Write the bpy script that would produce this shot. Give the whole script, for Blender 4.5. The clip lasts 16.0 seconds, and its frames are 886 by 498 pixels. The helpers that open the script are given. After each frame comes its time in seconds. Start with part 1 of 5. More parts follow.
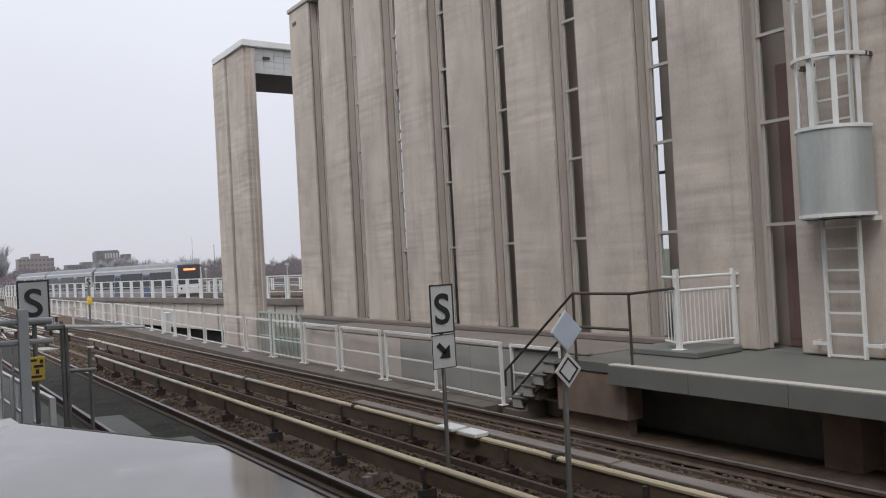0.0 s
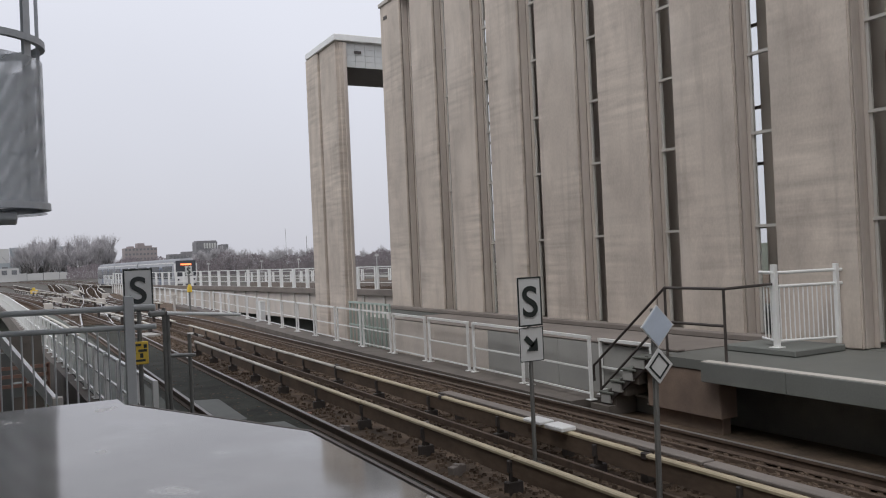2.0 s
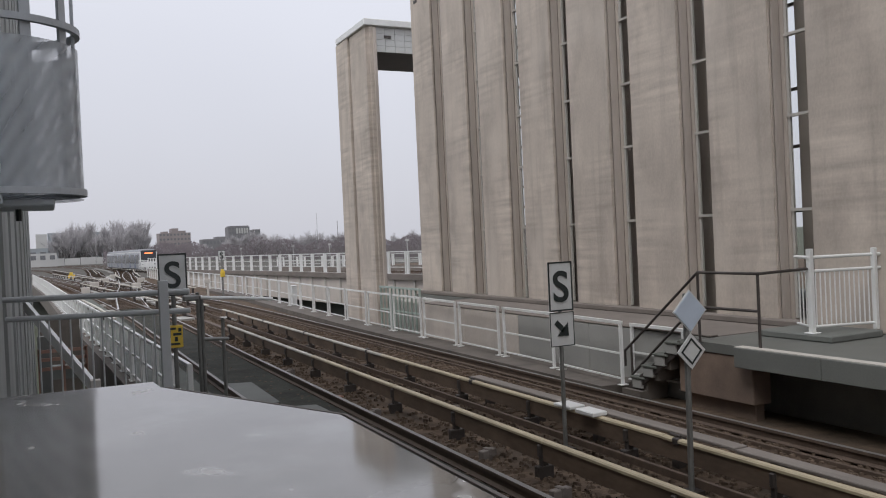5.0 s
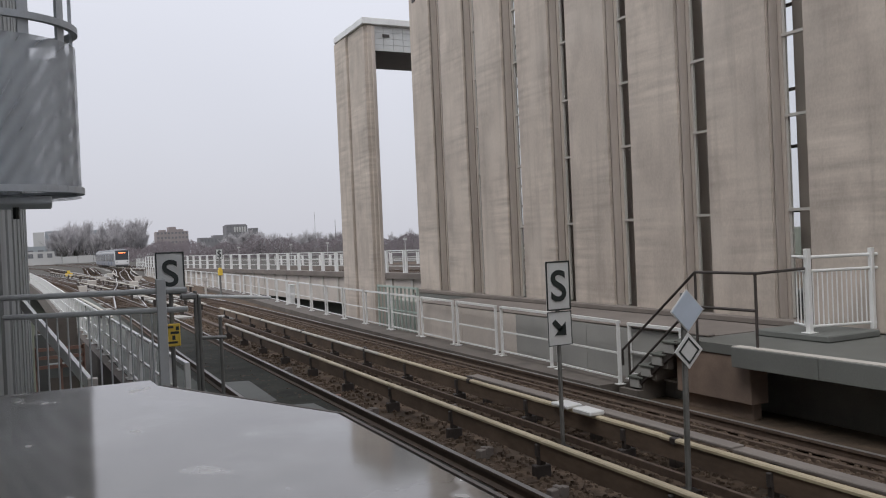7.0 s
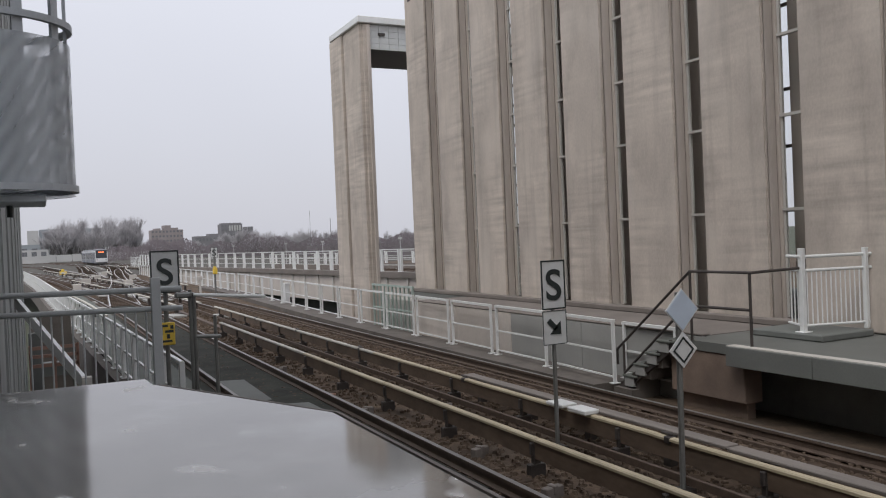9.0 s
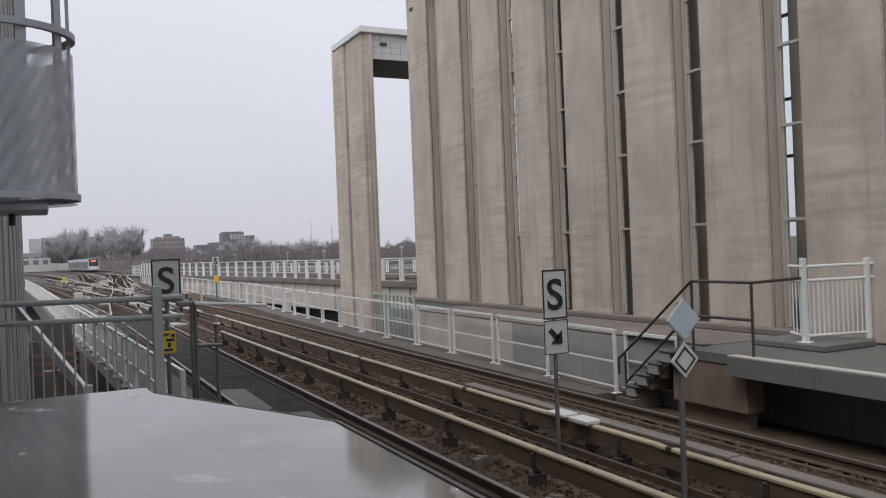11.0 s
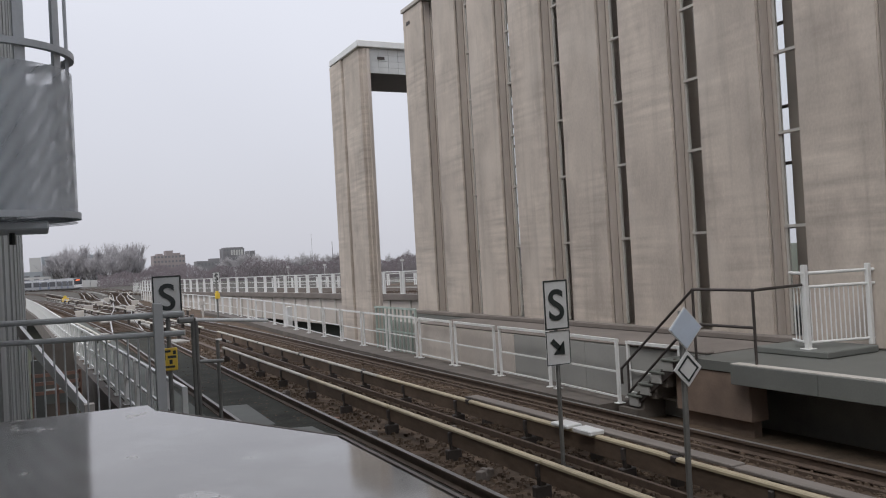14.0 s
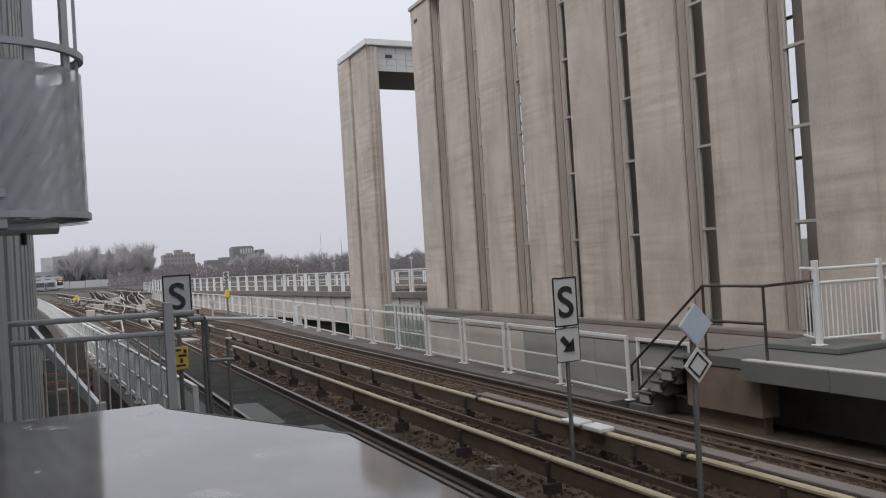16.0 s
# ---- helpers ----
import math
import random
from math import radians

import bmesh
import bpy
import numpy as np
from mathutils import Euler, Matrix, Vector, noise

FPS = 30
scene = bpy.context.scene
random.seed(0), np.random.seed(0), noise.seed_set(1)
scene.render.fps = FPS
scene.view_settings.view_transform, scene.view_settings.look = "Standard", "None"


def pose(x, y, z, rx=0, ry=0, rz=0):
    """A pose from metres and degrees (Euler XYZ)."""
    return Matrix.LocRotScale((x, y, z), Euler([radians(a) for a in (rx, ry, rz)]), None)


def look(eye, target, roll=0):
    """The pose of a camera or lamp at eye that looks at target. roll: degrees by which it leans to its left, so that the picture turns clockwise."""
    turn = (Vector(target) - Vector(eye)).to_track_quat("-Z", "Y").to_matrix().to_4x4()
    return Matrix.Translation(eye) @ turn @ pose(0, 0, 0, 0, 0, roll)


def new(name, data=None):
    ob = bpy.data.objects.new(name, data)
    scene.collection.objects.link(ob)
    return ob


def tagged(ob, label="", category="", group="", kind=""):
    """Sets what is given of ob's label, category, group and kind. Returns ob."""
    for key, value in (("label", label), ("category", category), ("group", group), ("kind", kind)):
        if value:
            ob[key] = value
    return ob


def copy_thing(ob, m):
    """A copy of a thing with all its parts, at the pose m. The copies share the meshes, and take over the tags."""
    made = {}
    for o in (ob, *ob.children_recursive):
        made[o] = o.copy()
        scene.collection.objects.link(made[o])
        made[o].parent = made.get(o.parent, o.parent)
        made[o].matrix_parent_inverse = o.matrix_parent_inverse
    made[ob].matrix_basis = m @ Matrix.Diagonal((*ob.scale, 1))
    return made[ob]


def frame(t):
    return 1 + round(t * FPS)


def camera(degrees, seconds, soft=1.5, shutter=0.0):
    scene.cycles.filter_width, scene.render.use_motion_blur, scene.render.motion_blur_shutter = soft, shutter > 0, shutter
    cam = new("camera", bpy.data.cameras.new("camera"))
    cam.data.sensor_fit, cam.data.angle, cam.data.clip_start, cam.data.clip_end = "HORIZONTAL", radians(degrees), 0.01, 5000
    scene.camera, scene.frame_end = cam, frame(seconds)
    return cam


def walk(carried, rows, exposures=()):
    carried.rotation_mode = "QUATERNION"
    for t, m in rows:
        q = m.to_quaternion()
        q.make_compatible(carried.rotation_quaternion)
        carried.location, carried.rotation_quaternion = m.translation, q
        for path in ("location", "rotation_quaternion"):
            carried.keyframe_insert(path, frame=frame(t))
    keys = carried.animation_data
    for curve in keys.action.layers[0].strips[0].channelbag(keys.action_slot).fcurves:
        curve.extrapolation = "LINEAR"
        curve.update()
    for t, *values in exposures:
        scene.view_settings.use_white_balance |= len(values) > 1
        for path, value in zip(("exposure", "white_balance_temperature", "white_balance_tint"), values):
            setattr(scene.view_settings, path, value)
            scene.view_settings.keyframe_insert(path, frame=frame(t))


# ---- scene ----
# camera: stands still, turned by hand (seconds, yaw, pitch, roll)
EYE = (0.0, 0.0, 2.7)
TURNS = [
    (0.0, -34.13, 0.68, 3.04),
    (0.5, -31.20, 1.21, 3.38),
    (1.0, -29.00, 0.24, 3.23),
    (1.5, -28.74, 0.12, 3.21),
    (2.0, -27.95, 0.43, 2.56),
    (2.5, -27.50, -0.21, 2.44),
    (3.0, -27.02, -0.13, 2.74),
    (3.5, -26.27, 0.10, 2.60),
    (4.0, -25.99, -0.08, 2.59),
    (6.5, -25.78, -0.83, 2.60),
    (7.0, -25.97, -0.62, 2.50),
    (7.5, -26.12, -0.54, 2.28),
    (8.0, -25.86, -0.94, 2.59),
    (8.5, -26.22, -0.82, 2.50),
    (11.0, -26.21, -0.06, 2.28),
    (11.5, -26.15, 0.36, 2.51),
    (12.0, -26.18, 0.52, 2.70),
    (12.5, -26.17, 0.23, 2.88),
    (13.0, -25.93, 0.54, 3.22),
    (13.5, -26.21, 0.79, 3.32),
    (14.0, -26.17, 0.81, 3.19),
    (14.5, -26.27, 0.19, 2.97),
    (15.0, -25.86, 0.19, 3.16),
    (15.5, -25.89, 0.32, 3.29),
    (16.0, -25.54, 0.68, 3.52),
]
cam = camera(57.0, 16.0, soft=1.1)
walk(cam, [(t, pose(*EYE, 90 + p, r, y)) for t, y, p, r in TURNS], exposures=((0.0, 0.13), (1.0, 0.01), (16.0, 0.01)))

# ---- world and light: a bright overcast winter sky ----
world = bpy.data.worlds.new("sky")
scene.world = world
world.use_nodes = True
wn, wl = world.node_tree.nodes, world.node_tree.links
sky = wn.new("ShaderNodeTexSky")
sky.sky_type, sky.sun_disc = "NISHITA", False
sky.sun_elevation, sky.sun_rotation = radians(32), radians(200)
sky.air_density, sky.dust_density, sky.ozone_density = 1.0, 4.0, 1.0
cloud = wn.new("ShaderNodeMix")
cloud.data_type = "RGBA"
cloud.inputs["Factor"].default_value = 0.93
coord = wn.new("ShaderNodeTexCoord")
sep = wn.new("ShaderNodeSeparateXYZ")
wl.new(coord.outputs["Generated"], sep.inputs[0])
ramp = wn.new("ShaderNodeValToRGB")
el = ramp.color_ramp.elements
el[0].position, el[0].color = 0.0, (6.2, 6.25, 6.9, 1)
el[1].position, el[1].color = 0.5, (9.35, 9.6, 10.6, 1)
wl.new(sep.outputs["Z"], ramp.inputs["Fac"])
haze = wn.new("ShaderNodeTexNoise")
haze.inputs["Scale"].default_value, haze.inputs["Detail"].default_value = 2.2, 4
wl.new(coord.outputs["Generated"], haze.inputs["Vector"])
soften = wn.new("ShaderNodeMapRange")
soften.inputs["To Min"].default_value, soften.inputs["To Max"].default_value = 0.93, 1.06
wl.new(haze.outputs["Fac"], soften.inputs["Value"])
veil = wn.new("ShaderNodeVectorMath")
veil.operation = "SCALE"
wl.new(ramp.outputs["Color"], veil.inputs[0])
wl.new(soften.outputs["Result"], veil.inputs["Scale"])
wl.new(sky.outputs["Color"], cloud.inputs[6])
wl.new(veil.outputs["Vector"], cloud.inputs[7])
wl.new(cloud.outputs[2], wn["Background"].inputs["Color"])
wn["Background"].inputs["Strength"].default_value = 0.1

sun = new("sun", bpy.data.lights.new("sun", "SUN"))
sun.data.energy, sun.data.angle, sun.data.color = 1.3, radians(30), (1.0, 0.98, 0.95)
sun.matrix_world = look((0, 0, 30), (17, 9, 0))


# ---- materials ----
def mat(name, col, rough=0.8, metal=0.0, vary=0.15, scale=2.0, grain=40.0, bump=0.15, stretch=(1, 1, 1),
        stain=None, stain_amount=0.5, stain_scale=0.6, spec=0.5, island=0.0, boards=0.0):
    """A node material with variation at two scales, stains and fine relief."""
    m = bpy.data.materials.new(name)
    m.use_nodes = True
    n, l = m.node_tree.nodes, m.node_tree.links
    b = n["Principled BSDF"]
    b.inputs["Metallic"].default_value = metal
    b.inputs["Specular IOR Level"].default_value = spec
    geo = n.new("ShaderNodeNewGeometry")
    mp = n.new("ShaderNodeMapping")
    mp.inputs["Scale"].default_value = stretch
    l.new(geo.outputs["Position"], mp.inputs["Vector"])
    big, fine = n.new("ShaderNodeTexNoise"), n.new("ShaderNodeTexNoise")
    big.inputs["Scale"].default_value, big.inputs["Detail"].default_value = scale, 6
    fine.inputs["Scale"].default_value, fine.inputs["Detail"].default_value = grain, 4
    l.new(mp.outputs[0], big.inputs["Vector"])
    l.new(mp.outputs[0], fine.inputs["Vector"])
    add = n.new("ShaderNodeMath")
    add.operation = "MULTIPLY_ADD"
    l.new(fine.outputs["Fac"], add.inputs[0])
    add.inputs[1].default_value = 0.4
    l.new(big.outputs["Fac"], add.inputs[2])
    span = n.new("ShaderNodeMapRange")
    span.inputs["From Min"].default_value, span.inputs["From Max"].default_value = 0.45, 0.95
    span.inputs["To Min"].default_value, span.inputs["To Max"].default_value = 1 - vary, 1 + vary
    l.new(add.outputs[0], span.inputs["Value"])
    factor = span.outputs["Result"]
    if island:
        info = n.new("ShaderNodeObjectInfo")
        ir = n.new("ShaderNodeMapRange")
        ir.inputs["To Min"].default_value, ir.inputs["To Max"].default_value = 1 - island, 1 + island
        l.new(info.outputs["Random"], ir.inputs["Value"])
        mu = n.new("ShaderNodeMath")
        mu.operation = "MULTIPLY"
        l.new(factor, mu.inputs[0])
        l.new(ir.outputs["Result"], mu.inputs[1])
        factor = mu.outputs[0]
    if boards:
        # horizontal shutter-board marks that fade in and out
        lift = n.new("ShaderNodeMapping")
        lift.inputs["Scale"].default_value = (0.5, 0.5, 7.0)
        l.new(geo.outputs["Position"], lift.inputs["Vector"])
        course, patch = n.new("ShaderNodeTexNoise"), n.new("ShaderNodeTexNoise")
        course.inputs["Scale"].default_value, course.inputs["Detail"].default_value = 1.0, 3
        patch.inputs["Scale"].default_value, patch.inputs["Detail"].default_value = 0.45, 2
        l.new(lift.outputs[0], course.inputs["Vector"])
        l.new(geo.outputs["Position"], patch.inputs["Vector"])
        pr = n.new("ShaderNodeMapRange")
        pr.inputs["From Min"].default_value, pr.inputs["From Max"].default_value = 0.42, 0.66
        pr.inputs["To Max"].default_value = boards * 4
        l.new(patch.outputs["Fac"], pr.inputs["Value"])
        ce = n.new("ShaderNodeMath")
        ce.operation = "SUBTRACT"
        l.new(course.outputs["Fac"], ce.inputs[0])
        ce.inputs[1].default_value = 0.5
        mm = n.new("ShaderNodeMath")
        mm.operation = "MULTIPLY_ADD"
        l.new(ce.outputs[0], mm.inputs[0])
        l.new(pr.outputs["Result"], mm.inputs[1])
        l.new(factor, mm.inputs[2])
        factor = mm.outputs[0]
    sc = n.new("ShaderNodeVectorMath")
    sc.operation = "SCALE"
    sc.inputs[0].default_value = col
    l.new(factor, sc.inputs["Scale"])
    out = sc.outputs["Vector"]
    if stain:
        sn = n.new("ShaderNodeTexNoise")
        sn.inputs["Scale"].default_value, sn.inputs["Detail"].default_value = stain_scale, 8
        sn.inputs["Roughness"].default_value = 0.65
        l.new(mp.outputs[0], sn.inputs["Vector"])
        sr = n.new("ShaderNodeMapRange")
        sr.inputs["From Min"].default_value, sr.inputs["From Max"].default_value = 0.48, 0.72
        sr.inputs["To Max"].default_value = stain_amount
        l.new(sn.outputs["Fac"], sr.inputs["Value"])
        mx = n.new("ShaderNodeMix")
        mx.data_type = "RGBA"
        l.new(sr.outputs["Result"], mx.inputs["Factor"])
        l.new(out, mx.inputs[6])
        mx.inputs[7].default_value = (*stain, 1)
        out = mx.outputs[2]
    l.new(out, b.inputs["Base Color"])
    rr = n.new("ShaderNodeMapRange")
    rr.inputs["To Min"].default_value, rr.inputs["To Max"].default_value = max(rough - 0.12, 0.02), min(rough + 0.1, 1)
    l.new(big.outputs["Fac"], rr.inputs["Value"])
    l.new(rr.outputs["Result"], b.inputs["Roughness"])
    if bump:
        bp = n.new("ShaderNodeBump")
        bp.inputs["Strength"].default_value, bp.inputs["Distance"].default_value = bump, 0.02
        l.new(add.outputs[0], bp.inputs["Height"])
        l.new(bp.outputs[0], b.inputs["Normal"])
    return m


def glow(name, col, strength):
    m = bpy.data.materials.new(name)
    m.use_nodes = True
    b = m.node_tree.nodes["Principled BSDF"]
    b.inputs["Base Color"].default_value = (*col, 1)
    b.inputs["Emission Color"].default_value = (*col, 1)
    b.inputs["Emission Strength"].default_value = strength
    return m


CONCRETE = mat("board_marked_concrete", (0.52, 0.455, 0.395), 0.9, vary=0.17, scale=1.1, grain=26, bump=0.35, stretch=(1, 1, 0.55),
               stain=(0.28, 0.24, 0.21), stain_amount=0.5, stain_scale=1.2, boards=0.26)
CONCRETE_JAMB = mat("jamb_concrete", (0.52, 0.46, 0.41), 0.92, vary=0.15, scale=1.5, grain=30, bump=0.25, stretch=(1, 1, 0.2),
                    stain=(0.30, 0.255, 0.22), stain_amount=0.5, stain_scale=1.2)
JOINT = mat("dark_joint_sealant", (0.13, 0.11, 0.095), 0.9, vary=0.2, scale=2.0)
PALE_CONCRETE = mat("pale_concrete", (0.50, 0.47, 0.43), 0.88, vary=0.12, scale=1.2, stain=(0.25, 0.22, 0.19), stain_amount=0.35)
GREY_CONCRETE = mat("grey_concrete", (0.155, 0.162, 0.15), 0.85, vary=0.15, scale=1.0, stain=(0.10, 0.095, 0.09), stain_amount=0.5)
WET_PAVING = mat("platform_paving", (0.138, 0.142, 0.13), 0.6, vary=0.12, scale=1.2, stain=(0.09, 0.09, 0.085), stain_amount=0.4)
BROWN_CONCRETE = mat("rust_stained_concrete", (0.22, 0.16, 0.125), 0.9, vary=0.2, scale=1.5, stain=(0.08, 0.06, 0.05), stain_amount=0.6)
PLINTH = mat("plinth_concrete", (0.56, 0.505, 0.455), 0.88, vary=0.2, scale=1.2, stain=(0.3, 0.26, 0.225), stain_amount=0.5, stretch=(1, 1, 0.4))
PLINTH_GREY = mat("plinth_grey_concrete", (0.325, 0.322, 0.305), 0.88, vary=0.12, scale=1.2, stain=(0.25, 0.24, 0.22), stain_amount=0.35)
MOSSY = mat("mossy_walkway", (0.105, 0.112, 0.098), 0.9, vary=0.2, scale=1.5, stain=(0.08, 0.08, 0.065), stain_amount=0.6, stain_scale=0.8)
PLINTH_TOP = mat("brownish_concrete", (0.19, 0.165, 0.147), 0.9, vary=0.18, scale=1.5, stain=(0.13, 0.11, 0.095), stain_amount=0.5)
# dirty concrete, used as well for the painted shade of the platform steps
GRIMY_SHADED = mat("grimy_shaded_concrete", (0.125, 0.108, 0.094), 0.9, vary=0.4, scale=2.0, stain=(0.06, 0.05, 0.043), stain_amount=0.6, stain_scale=1.0)
# grey of the under-platform wall, raised to carry the window glass's pale veil
VEILED_VOID = mat("veil_lifted_concrete", (0.32, 0.31, 0.28), 0.95, vary=0.2)
BALLAST = mat("rusty_ballast", (0.118, 0.086, 0.063), 0.95, spec=0.12, vary=0.45, scale=3.0, grain=28, bump=1.0, stain=(0.045, 0.042, 0.036),
              stain_amount=0.7, stain_scale=0.5)
GREY_BALLAST = mat("greyish_ballast", (0.105, 0.098, 0.088), 0.95, spec=0.12, vary=0.45, scale=1.2, grain=12, bump=1.0, stain=(0.05, 0.045, 0.038),
                   stain_amount=0.7, stain_scale=0.25)
SLEEPER = mat("oily_timber", (0.082, 0.058, 0.042), 0.85, spec=0.15, vary=0.3, scale=6, stain=(0.055, 0.043, 0.036), island=0.25)
RAIL_RUST = mat("rusty_rail_steel", (0.10, 0.07, 0.052), 0.75, metal=0.1, vary=0.25, scale=8)
RUST_BOARD = mat("rust_brown_board", (0.135, 0.094, 0.066), 0.85, vary=0.35, scale=3, grain=20, bump=0.3, stain=(0.07, 0.05, 0.037), stain_amount=0.7, stain_scale=1.3, stretch=(1, 0.4, 1))
RAIL_POLISHED = mat("polished_rail_head", (0.55, 0.54, 0.53), 0.3, metal=0.9, vary=0.1, scale=4)
NEAR_CONCRETE = mat("ribbed_grey_concrete", (0.30, 0.31, 0.30), 0.9, vary=0.16, scale=1.5, grain=26, bump=0.3, stretch=(1, 1, 0.25), stain=(0.17, 0.17, 0.16), stain_amount=0.5)
RAIL_HEAD = mat("worn_rail_head", (0.24, 0.23, 0.215), 0.55, metal=0.6, vary=0.15, scale=8)
COVER_PALE = mat("pale_rail_cover", (0.47, 0.445, 0.385), 0.6, vary=0.18, scale=1.5, stain=(0.26, 0.235, 0.2), stain_amount=0.6, stain_scale=1.2)
CREAM = mat("cream_rail_cover", (0.47, 0.40, 0.275), 0.55, vary=0.15, scale=1.5, stain=(0.33, 0.27, 0.18), stain_amount=0.5, stain_scale=1.6)
TIMBER = mat("weathered_board", (0.21, 0.185, 0.165), 0.85, vary=0.2, scale=5, stretch=(1, 0.1, 1), stain=(0.16, 0.12, 0.10))
WHITE_PAINT = mat("white_painted_steel", (0.74, 0.745, 0.73), 0.45, vary=0.06, scale=3, bump=0.03, stain=(0.55, 0.52, 0.48), stain_amount=0.22, stain_scale=2.5)
GREY_PAINT = mat("grey_painted_steel", (0.42, 0.43, 0.43), 0.45, vary=0.08, scale=3, bump=0.03, stain=(0.25, 0.24, 0.22), stain_amount=0.3)
GREEN_PAINT = mat("grey_green_painted_steel", (0.37, 0.44, 0.40), 0.5, vary=0.1, scale=3, bump=0.03)
GALVANISED = mat("galvanised_sheet", (0.47, 0.49, 0.48), 0.5, metal=0.35, vary=0.12, scale=2.5, bump=0.05, stretch=(1, 1, 0.4), stain=(0.30, 0.31, 0.30), stain_amount=0.5)
DRUM_GREY = mat("dark_grey_sheet", (0.46, 0.485, 0.51), 0.5, metal=0.2, vary=0.12, scale=2.5, bump=0.05)
DARK_STEEL = mat("dark_brown_steel", (0.07, 0.06, 0.055), 0.55, metal=0.3, vary=0.2, scale=5, bump=0.05)
POLE_GREY = mat("sign_pole_steel", (0.21, 0.21, 0.2), 0.5, metal=0.5, vary=0.15, scale=6, bump=0.05)
SIGN_WHITE = mat("sign_enamel", (0.62, 0.63, 0.62), 0.4, vary=0.07, scale=4, bump=0.02, stain=(0.4, 0.38, 0.33), stain_amount=0.3, stain_scale=4)
SIGN_BLACK = mat("sign_black", (0.018, 0.025, 0.024), 0.45, vary=0.1, bump=0.0)
SIGN_BLUE = mat("pale_blue_enamel", (0.50, 0.57, 0.66), 0.35, vary=0.06, scale=4, bump=0.02)
YELLOW = mat("signal_yellow", (0.72, 0.50, 0.06), 0.5, vary=0.12, scale=6, bump=0.02)
ORANGE = mat("orange_barrier", (0.30, 0.17, 0.125), 0.6, vary=0.15, scale=4)
TILE = mat("white_tile", (0.60, 0.61, 0.60), 0.45, vary=0.06, scale=3, bump=0.02, stain=(0.4, 0.4, 0.38), stain_amount=0.3)
SOFFIT = mat("dark_soffit", (0.20, 0.205, 0.22), 0.85, vary=0.1)
FRAME_GREY = mat("window_frame_paint", (0.50, 0.48, 0.45), 0.5, vary=0.08, scale=4)
# near-black base colour holds the shade under the eastern viaduct
SHADED_WALL = mat("shade_dark_concrete", (0.06, 0.062, 0.055), 0.9, vary=0.25, scale=1.0)
MOSSY_BED = mat("mossy_track_bed", (0.043, 0.044, 0.037), 0.95, spec=0.15, vary=0.45, scale=1.6, grain=18, bump=0.6, stain=(0.025, 0.024, 0.02), stain_amount=0.7, stain_scale=0.9)
BROWN_WALL = mat("brown_interior", (0.33, 0.28, 0.25), 0.85, vary=0.15, scale=0.8)
RED_BROWN = mat("red_brown_door", (0.17, 0.095, 0.082), 0.7, vary=0.12, scale=1)
TRAIN_SILVER = mat("train_silver", (0.33, 0.34, 0.365), 0.4, metal=0.2, vary=0.05, scale=1, bump=0.0)
TRAIN_ROOF = mat("train_roof_grey", (0.22, 0.225, 0.24), 0.7, vary=0.08, scale=1, bump=0.0)
TRAIN_WHITE = mat("train_white", (0.68, 0.68, 0.68), 0.4, vary=0.05, scale=1, bump=0.0)
# dark glazing lifted a little, with distance haze mixed into its colour
TRAIN_DARK = mat("train_dark_glazing", (0.06, 0.063, 0.072), 0.2, vary=0.1, bump=0.0)
TRAIN_BLUE = mat("train_blue", (0.10, 0.13, 0.20), 0.35, vary=0.05, bump=0.0)
TRAIN_GREY = mat("train_underframe", (0.08, 0.08, 0.08), 0.8, vary=0.2)
LEDGE = mat("glossy_grey_ledge", (0.25, 0.235, 0.215), 0.13, metal=0.5, vary=0.16, scale=2.5, grain=14, bump=0.008, spec=0.7,
            stain=(0.38, 0.37, 0.355), stain_amount=0.8, stain_scale=4.0)
# distant brick and grey cladding: base colours paled to stand in for haze
BRICK_RED = mat("hazed_brick", (0.30, 0.262, 0.262), 0.9, vary=0.1, scale=0.2)
BRICK_DARK = mat("hazed_dark_brick", (0.21, 0.205, 0.215), 0.9, vary=0.1, scale=0.2)
FAR_GREY = mat("hazed_grey_cladding", (0.34, 0.37, 0.39), 0.8, vary=0.1, scale=0.1)
FAR_PALE = mat("far_pale_cladding", (0.50, 0.50, 0.49), 0.8, vary=0.1, scale=0.1)
FAR_GLASS = mat("far_window", (0.16, 0.165, 0.175), 0.3, vary=0.1, bump=0)
# bark, twigs and scrub also carry the distance haze in their colours
TRUNK = mat("hazed_bark", (0.21, 0.20, 0.20), 0.95, vary=0.2, scale=1.0, bump=0.2)
TWIGS = mat("hazed_bare_twigs", (0.44, 0.425, 0.435), 0.95, vary=0.25, scale=0.4, bump=0)
SCRUB = mat("hazed_winter_scrub", (0.235, 0.205, 0.215), 0.95, vary=0.2, scale=0.5, bump=0.5)
GRASS = mat("winter_ground", (0.07, 0.08, 0.05), 0.95, vary=0.3, scale=0.08, grain=3, bump=0.4, stain=(0.06, 0.05, 0.04), stain_amount=0.7, stain_scale=0.05)
LAMP_ORANGE = glow("orange_display", (1.0, 0.20, 0.07), 2.6)


